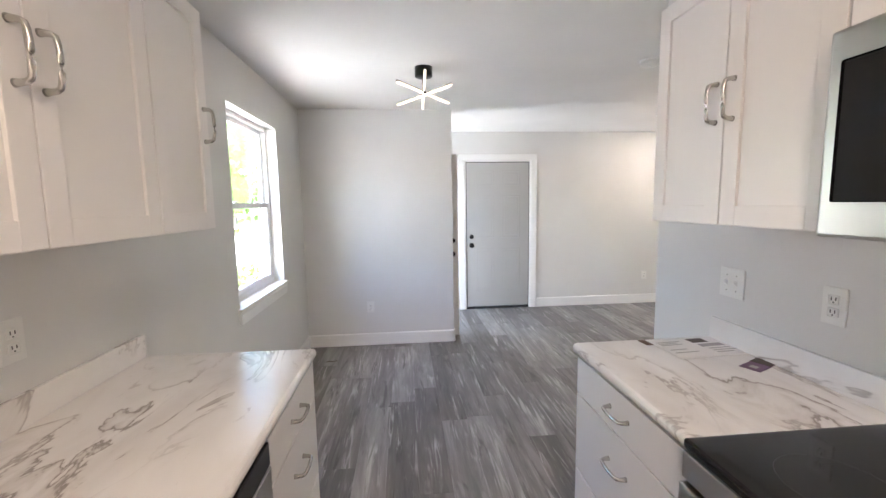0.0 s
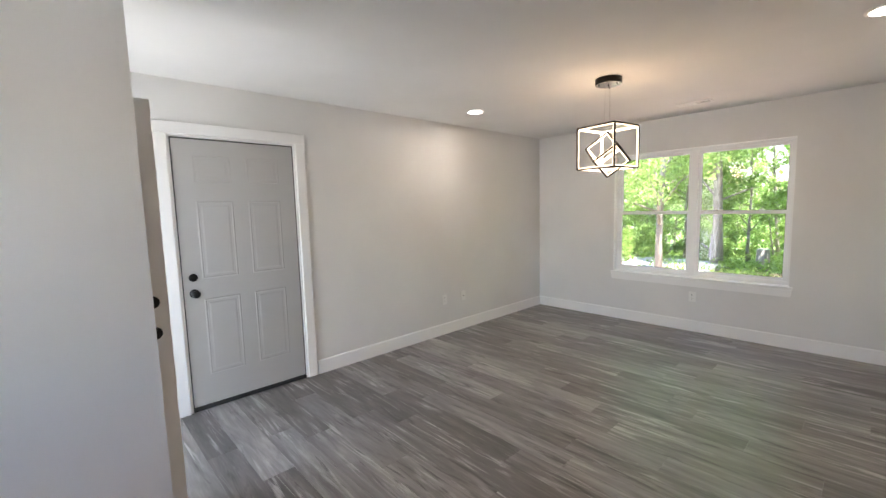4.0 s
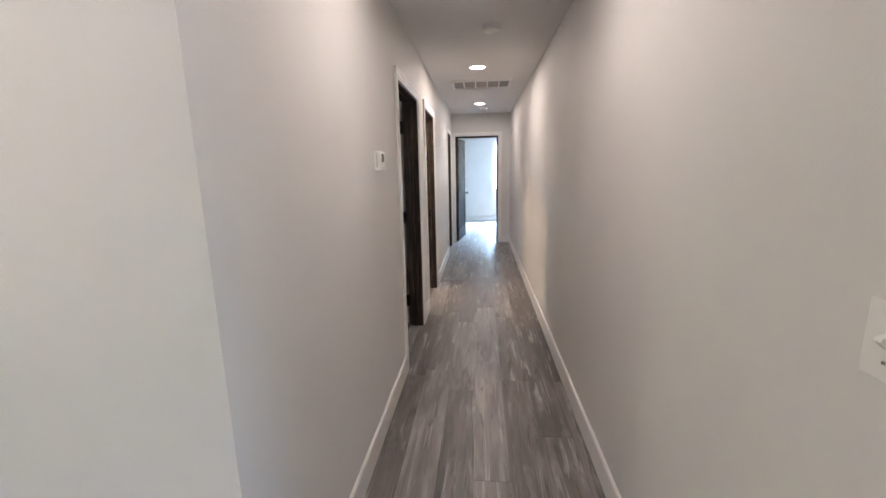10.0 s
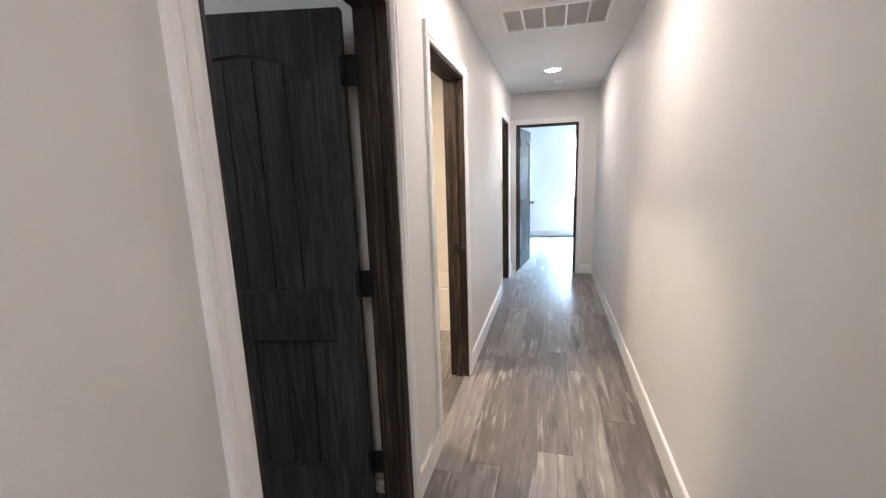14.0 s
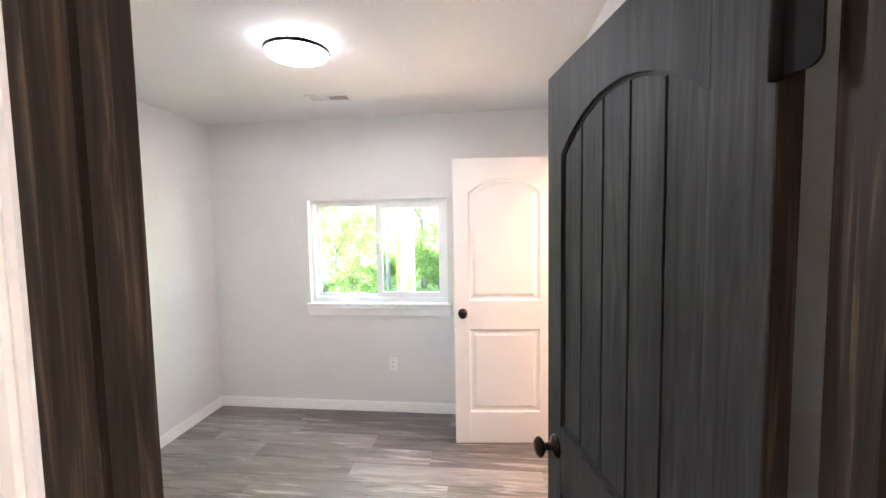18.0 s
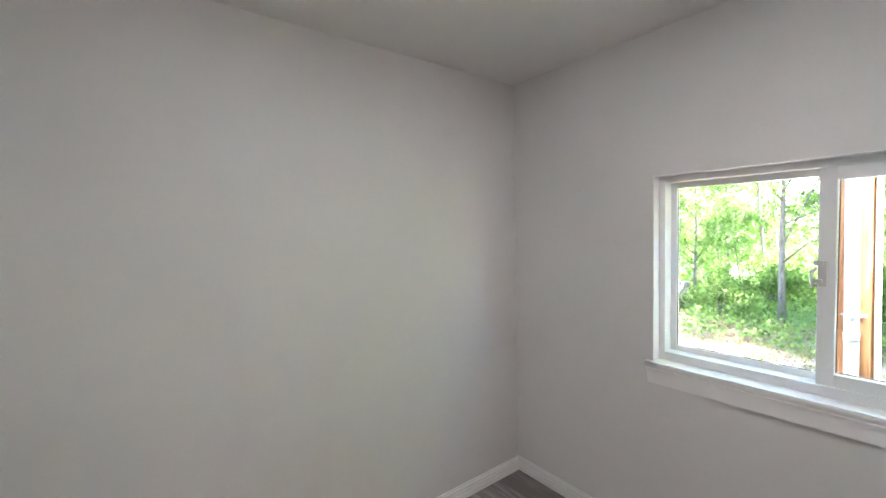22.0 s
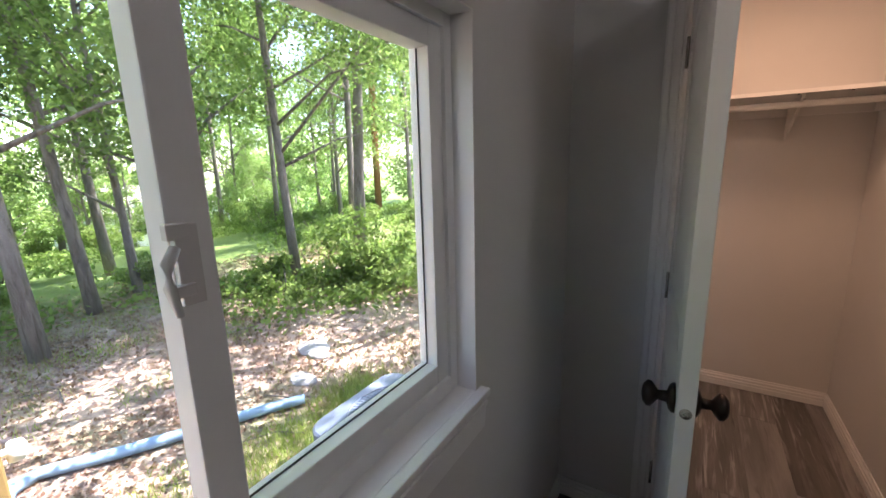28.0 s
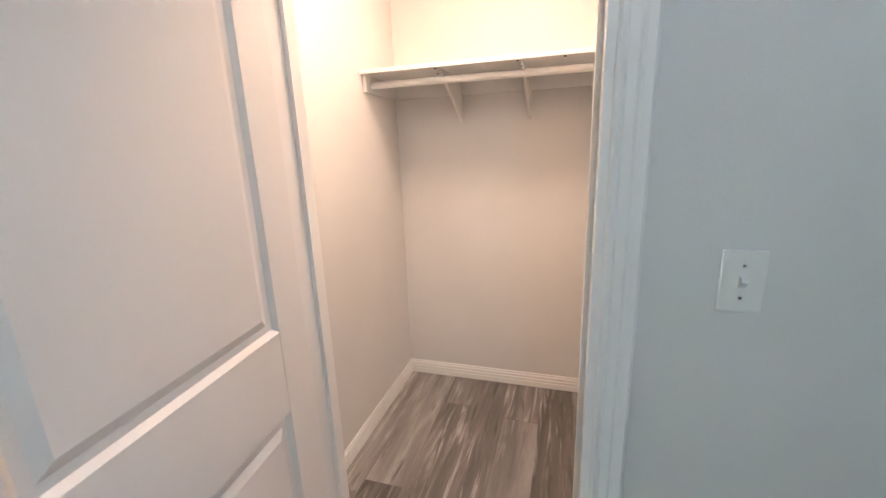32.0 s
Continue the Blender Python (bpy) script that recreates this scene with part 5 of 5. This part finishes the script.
def air_conditioner():
    t = thing("air_conditioner", "grey metal outdoor air-conditioning unit with round fan grille", "air conditioner", pose(6.36, -1.63, GZ))
    h, s = 0.60, 0.345
    pts = []
    for k in range(4):
        for j in range(5):
            a = radians(90 * k + 90 * j / 4)
            cx, cy = (s - 0.1) * (1 if k in (0, 3) else -1), (s - 0.1) * (1 if k in (0, 1) else -1)
            pts.append((cx + 0.1 * math.cos(a), cy + 0.1 * math.sin(a)))
    part("cabinet", prism(pts, "z", 0.0, h - 0.20), unit_grey, t)
    for k in range(6):
        part("louvre", prism([(x * 1.012, y * 1.012) for x, y in pts], "z", 0.06 + 0.055 * k, 0.09 + 0.055 * k), unit_grey, t)
    bm = bmesh.new()
    rows = []
    for scale, z, rim in ((1.0, h - 0.20, 0), (1.0, h - 0.055, 0), (1.035, h - 0.05, 0), (1.035, h - 0.012, 0), (1.01, h, 0), (0.29, h + 0.008, 1), (0.283, h + 0.003, 1), (0.283, h - 0.20, 1)):
        ring = []
        for x, y in pts:
            if rim:
                a = math.atan2(y, x)
                x, y = math.cos(a), math.sin(a)
            ring.append(bm.verts.new((x * scale, y * scale, z)))
        rows.append(ring)
    for low, top in zip(rows, rows[1:]):
        for k in range(len(pts)):
            n = (k + 1) % len(pts)
            bm.faces.new((low[k], low[n], top[n], top[k]))
    part("top_cap", bm, unit_grey, t)
    part("fan_well", lathe([(0.280, h - 0.02), (0.278, h - 0.15), (0.02, h - 0.155)], 40), slot_dark, t)
    part("grille_rim", tube([(0.288 * math.cos(a * 0.1571), 0.288 * math.sin(a * 0.1571), h + 0.006) for a in range(41)], 0.006, 6), unit_grey, t)
    part("grille_hub", lathe([(0.075, h + 0.004), (0.075, h + 0.016), (0.06, h + 0.020), (0.01, h + 0.021)], 24), unit_grey, t)
    for k in range(64):
        a = 2 * math.pi * k / 64
        part("grille_rib", tube([(0.07 * math.cos(a), 0.07 * math.sin(a), h + 0.014), (0.288 * math.cos(a + 0.12), 0.288 * math.sin(a + 0.12), h + 0.007)], 0.0024, 4), unit_grey, t)


air_conditioner()
stone_pale = painted("stone_pale", (0.30, 0.30, 0.32), 0.9, 40, 0.5, 0.2)
pipe_blue, _, _ = material("pipe_blue", (0.24, 0.38, 0.56), 0.4)
hose = tagged(finish("ground_pipe", tube([(8.10, -0.30, GZ + 0.05), (8.48, -0.48, GZ + 0.05), (8.53, -0.62, GZ + 0.05), (8.30, -0.97, GZ + 0.05), (8.10, -1.33, GZ + 0.055), (7.83, -1.86, GZ + 0.05), (7.71, -2.05, GZ + 0.05)], 0.040, 12), pipe_blue), "light blue plastic pipe lying across the ground", "pipe")


def leaf_cloud(centres, radii, count, size, seed, flat=0.8, level=1.8):
    """Many small pointed leaves in clumps, as one mesh."""
    rng = np.random.default_rng(seed)
    c, r = np.asarray(centres, float), np.asarray(radii, float)
    pick = rng.choice(len(c), count, p=r ** 2 / (r ** 2).sum())
    d = rng.normal(size=(count, 3))
    d /= np.linalg.norm(d, axis=1)[:, None]
    p = c[pick] + d * (r[pick] * rng.random(count) ** 0.45)[:, None] * np.array((1, 1, flat))
    t = rng.normal(size=(count, 3))
    t /= np.linalg.norm(t, axis=1)[:, None]
    n = rng.normal(size=(count, 3)) + np.array((0, 0, level))
    b = np.cross(n, t)
    b /= np.linalg.norm(b, axis=1)[:, None]
    s = size * (0.6 + 0.8 * rng.random(count))[:, None]
    quad = np.stack((p - t * s * 0.5, p + b * s * 0.32, p + t * s * 0.5, p - b * s * 0.32), 1).reshape(-1, 3)
    me = bpy.data.meshes.new("leaves")
    me.from_pydata(quad.tolist(), [], (np.arange(count * 4).reshape(-1, 4)).tolist())
    return me


def tree(seed, height, leaves, leaf, low):
    """A woodland tree: bent tapered trunk, limbs, and clumps of leaves from low up."""
    rng = random.Random(seed)
    t = thing("tree", "tall woodland tree in full green leaf", "tree", pose(0, 0, GZ), "woodland trees")
    r0 = 0.0055 * height + 0.012 + rng.random() * 0.025
    bend = [(rng.uniform(-1, 1) * 0.035 * height, rng.uniform(-1, 1) * 0.035 * height) for _ in range(4)]
    line = [Vector((0, 0, -0.2))]
    for k in range(1, 9):
        f = k / 8
        line.append(Vector((sum(b[0] * math.sin(f * (i + 1)) for i, b in enumerate(bend)) * f, sum(b[1] * math.sin(f * (i + 1)) for i, b in enumerate(bend)) * f, height * f)))
    bm = tube(line, [r0 * (1.25 if k == 0 else 1 - 0.85 * k / 8) for k in range(9)], 10)
    centres, radii = [], []
    for k in range(20):
        f = low + (0.97 - low) * (k + rng.random()) / 20
        i = min(7, int(f * 8))
        base = line[i].lerp(line[i + 1], f * 8 - i)
        a, reach = rng.random() * 6.283, height * (0.10 + 0.17 * rng.random()) * (1.25 - 0.7 * f)
        tip = base + Vector((math.cos(a) * reach, math.sin(a) * reach, reach * rng.uniform(0.25, 1.0)))
        mid = base.lerp(tip, 0.5) + Vector((rng.uniform(-0.1, 0.1) * reach, rng.uniform(-0.1, 0.1) * reach, 0.08 * reach))
        rr = r0 * 0.32 * (1.1 - f)
        tube([base, mid, tip], [rr + 0.008, rr * 0.6 + 0.006, 0.006], 6, bm)
        for _ in range(4):
            q = mid.lerp(tip, rng.uniform(0.0, 1.15)) + Vector((rng.uniform(-1, 1), rng.uniform(-1, 1), rng.uniform(-0.5, 0.7))) * reach * 0.36
            centres.append(q)
            radii.append(reach * rng.uniform(0.16, 0.36))
    part("trunk", bm, bark, t)
    me = leaf_cloud(centres, radii, leaves, leaf, seed)
    me.materials.append(leaf_green)
    crown = new("crown", me)
    crown.parent = t
    return t


def shrub(seed, w, h, leaves, leaf):
    rng = random.Random(seed)
    t = thing("shrub", "low green leafy undergrowth shrub", "shrub", pose(0, 0, GZ), "undergrowth shrubs")
    bm, centres, radii = bmesh.new(), [], []
    for k in range(9):
        a, l = rng.random() * 6.283, rng.uniform(0.3, 1.0)
        tip = Vector((math.cos(a) * w * 0.4 * l, math.sin(a) * w * 0.4 * l, h * rng.uniform(0.35, 0.9)))
        tube([(0, 0, -0.05), tip * 0.5 + Vector((0, 0, 0.08)), tip], [0.012, 0.009, 0.004], 5, bm)
        centres += [tip, tip * 0.7]
        radii += [h * rng.uniform(0.18, 0.34), h * 0.2]
    part("stems", bm, bark, t)
    me = leaf_cloud(centres, radii, leaves, leaf, seed)
    me.materials.append(leaf_shrub)
    f = new("foliage", me)
    f.parent = t
    return t


def scatter(kinds, spots, seed):
    rng = random.Random(seed)
    for k, (x, y) in enumerate(spots):
        base = kinds[k % len(kinds)]
        s = rng.uniform(0.82, 1.2)
        m = pose(x, y, GZ + fall(x) + rng.uniform(-0.1, 0.05), rng.uniform(-3, 3), rng.uniform(-3, 3), rng.uniform(0, 360))
        if k < len(kinds):
            base.matrix_world = m @ Matrix.Diagonal((s, s, s, 1))
        else:
            c = copy_thing(base, m)
            c.scale = (s, s, s)


def spots_in(x0, x1, y0, y1, n, gap, seed, keep=None):
    rng, out = random.Random(seed), []
    for _ in range(n * 60):
        if len(out) == n:
            break
        p = (rng.uniform(x0, x1), rng.uniform(y0, y1))
        if all((p[0] - q[0]) ** 2 + (p[1] - q[1]) ** 2 > gap * gap for q in out) and (keep is None or keep(*p)):
            out.append(p)
    return out


def woods(x, y):
    """Everywhere but the open strip of lawn that runs south-east between the trees."""
    return not (11.5 < x < 19 and abs(y + 4.3 + 0.56 * (x - 12.2)) < 0.9) and not (x > 15 and abs(y + 0.43 * (x - 5.1)) < 0.9)


trees = [tree(11, 12.0, 21000, 0.078, 0.16), tree(12, 14.0, 21000, 0.082, 0.24), tree(13, 10.0, 18000, 0.072, 0.14), tree(14, 13.0, 21000, 0.078, 0.20), tree(15, 8.0, 14000, 0.070, 0.12)]
saplings = [tree(16, 4.2, 4600, 0.08, 0.10), tree(17, 5.5, 5600, 0.085, 0.08)]
shrubs = [shrub(31, 1.7, 0.8, 2600, 0.065), shrub(32, 2.4, 1.1, 3600, 0.07), shrub(33, 1.3, 0.5, 1700, 0.06)]
# last spot here: a tree out of view, added to shade the yard
east = [(10.87, -1.22), (13.42, 0.05), (14.18, 1.81), (12.14, -2.12), (11.62, -3.14), (10.88, -4.57), (10.5, -5.75), (12.74, -2.90), (15.8, -1.2), (10.9, 5.4), (14.6, 5.0), (13.2, -8.4), (15.2, 0.9), (7.3, -5.6)]
east += spots_in(14.5, 36, -22, 18, 46, 2.2, 5, woods)
west = spots_in(-24, -2, 24, 42, 16, 2.6, 6) + spots_in(-12, 6, -32, -20, 8, 3.0, 8)
scatter(trees, east + west, 7)
scatter(saplings, spots_in(15.0, 34, -20, 18, 44, 1.9, 15, woods), 17)
green = spots_in(12.6, 28, -16, 14, 90, 1.0, 9, woods) + [(9.6, -4.6), (9.2, -5.2), (9.9, -5.2), (8.9, -6.0), (11.9, -6.9), (10.3, -3.9)] + [(-3.6, 7.6), (-4.2, 8.2)] + spots_in(-18, -5, 22, 32, 12, 1.6, 10)
scatter(shrubs, green, 12)

# far woods
rng_far = np.random.default_rng(4)
fc = np.stack((rng_far.uniform(33, 60, 500), rng_far.uniform(-55, 50, 500), rng_far.uniform(-3, 15, 500)), 1)
fc = fc[(np.abs(fc[:, 1] + 15) > 7) | (fc[:, 0] > 47) | (fc[:, 2] > 4)]
far = leaf_cloud(fc, np.full(len(fc), 2.6), 60000, 0.5, 21)
far.materials.append(leaf_green)
tagged(new("far_woods", far), "dense green woods in the distance", "woods", kind="stuff")
wc = np.stack((rng_far.uniform(-48, 6, 220), rng_far.uniform(44, 70, 220), rng_far.uniform(0.5, 13, 220)), 1)
far2 = leaf_cloud(wc, np.full(220, 2.8), 13000, 0.8, 22)
far2.materials.append(leaf_green)
tagged(new("far_woods", far2), "dense green woods beyond the open yard", "woods", kind="stuff")

# a neighbour's house seen between the trunks, and the next pole of the line
siding = painted("siding", (0.62, 0.64, 0.66), 0.6)


def far_house():
    z = GZ + fall(41.0)
    t = thing("house", "small pale sided house with grey roof beyond the woods", "house", pose(41.0, -15.2, z, 0, 0, 12))
    part("wall", boxes((-3.0, 3.0, -5.0, 5.0, -0.3, 2.6)), siding, t)
    part("roof", prism([(-3.5, 2.55), (0.0, 4.3), (3.5, 2.55), (3.5, 2.68), (0.0, 4.46), (-3.5, 2.68)], "y", -5.4, 5.4), slab_grey, t)
    for y in (-3.2, -0.6, 3.2):
        w = part("window", boxes((-3.05, -2.96, y - 0.55, y + 0.55, 1.0, 2.1)), vinyl_white, t)
        part("pane", boxes((-3.07, -3.04, y - 0.47, y + 0.47, 1.08, 2.02)), dark_glass, w)
    part("door", boxes((-3.05, -2.96, 1.0, 1.95, 0.0, 2.05)), door_grey, t)


far_house()
far_pole = thing("utility_pole", "weathered orange-brown utility pole beyond the yard", "utility pole", pose(16.0, -12.8, GZ))
part("shaft", tube([(0, 0, -0.3), (0, 0, 4.0), (0.03, 0.04, 9.5)], [0.135, 0.125, 0.095], 16), pole_wood, far_pole)

# ground cover under the trees
gr = np.random.default_rng(8)
cov = np.stack((gr.uniform(11.4, 28, 900), gr.uniform(-20, 18, 900), np.full(900, GZ + 0.08)), 1)
cov[:130, 0], cov[:130, 1] = gr.uniform(8.9, 11.6, 130), gr.uniform(-9, -3.0, 130)
cov = cov[[woods(x, y) for x, y, _ in cov]]
cov[:, 2] += [fall(x) for x in cov[:, 0]]
cover = leaf_cloud(cov, np.full(len(cov), 0.65), 90000, 0.085, 23, 0.30)
cover.materials.append(leaf_shrub)
tagged(new("ground_cover", cover), "low green plants covering the woodland floor", "plants", kind="stuff")

# a cut tree stump and a concrete pad in the yard
sp = thing("tree_stump", "grey cut tree stump among low plants", "tree stump", pose(14.9, 4.0, GZ))
part("bole", tube([(0, 0, -0.1), (0, 0, 0.12), (0.01, 0, 0.50)], [0.22, 0.17, 0.155], 18), bark, sp)
part("cut_face", lathe([(0.148, 0.501), (0.14, 0.508), (0.02, 0.510)], 18, Matrix.Translation((0.01, 0, 0))), stone_pale, sp)
structure("pavement", boxes((12.3, 15.0, 4.9, 9.5, GZ - 0.1, GZ + 0.05), bevel=0.02), stone_pale, "pale concrete pad in the yard", "pavement")

# pale stones lying by the pipe
rng_st = random.Random(3)
for x, y, r in ((8.02, -2.30, 0.10), (8.45, -2.80, 0.15), (8.30, -2.72, 0.09), (8.9, -1.9, 0.08)):
    sb = bmesh.new()
    bmesh.ops.create_icosphere(sb, subdivisions=2, radius=r)
    for v in sb.verts:
        v.co = Vector((v.co.x * 1.3, v.co.y, v.co.z * 0.45)) * (1 + 0.35 * noise.noise(v.co * 9 + Vector((x, y, 0))))
    st = tagged(finish("stone", sb, stone_pale), "pale flat stone lying on the ground", "stone", "stones by the pipe")
    st.location = (x, y, GZ + 0.02)

# leaf litter, twigs and grass on the ground beside the house
lit = np.stack((gr.uniform(6.2, 13.5, 700), gr.uniform(-7.5, 5.0, 700), np.full(700, GZ + 0.012)), 1)
litter = leaf_cloud(lit, np.full(700, 0.45), 72000, 0.036, 24, 0.02, 7.0)
litter.materials.append(leaf_litter)
tagged(new("leaf_litter", litter), "dry brown leaf litter scattered on the ground", "leaf litter", kind="stuff")
tw_bm = bmesh.new()
rng_tw = random.Random(41)
for k in range(70):
    x, y, a, l = rng_tw.uniform(6.4, 12), rng_tw.uniform(-6, 4), rng_tw.random() * 6.283, rng_tw.uniform(0.15, 0.7)
    tube([(x, y, GZ + 0.02), (x + math.cos(a) * l * 0.5, y + math.sin(a) * l * 0.5, GZ + 0.035), (x + math.cos(a + 0.2) * l, y + math.sin(a + 0.2) * l, GZ + 0.02)], [0.007, 0.005, 0.002], 5, tw_bm)
tagged(finish("fallen_twigs", tw_bm, bark), "thin dry twigs fallen on the ground", "twigs", kind="stuff")


def grass(spots, count, seed):
    """Blades of grass in tufts, as one mesh."""
    r = np.random.default_rng(seed)
    c = np.asarray(spots, float)
    p = np.concatenate((c[r.integers(0, len(c), count)] + r.normal(0, 0.16, (count, 2)), np.full((count, 1), GZ - 0.01)), 1)
    lean, w = r.normal(0, 0.035, (count, 3)), r.normal(0, 1, (count, 3))
    w[:, 2] = 0
    w *= 0.004 / np.linalg.norm(w, axis=1)[:, None]
    tip = p + lean + np.stack((np.zeros(count), np.zeros(count), r.uniform(0.025, 0.075, count)), 1)
    me = bpy.data.meshes.new("blades")
    me.from_pydata(np.stack((p - w, p + w, tip), 1).reshape(-1, 3).tolist(), [], np.arange(count * 3).reshape(-1, 3).tolist())
    me.materials.append(leaf_grass)
    return me


tufts = [(gr.uniform(6.5, 7.7), gr.uniform(-2.6, 0.0)) for _ in range(60)] + [(gr.uniform(6.3, 12), gr.uniform(-6, 4)) for _ in range(60)] + [(gr.uniform(9.8, 11.8), gr.uniform(-5, 3)) for _ in range(60)]
tagged(new("grass", grass(tufts + tufts[:60] * 3, 46000, 25)), "short green grass in patches beside the house", "grass", kind="stuff")

# ---- floor planks ----
for name, rects in SLABS:
    f = structure(name, boxes(*[(a, b, c, d, -0.0100, -0.0017) for a, b, c, d in rects]), slab_grey, "grey wood-look vinyl plank floor with pale streaks", "floor")
    lay_planks(f, rects, 3)
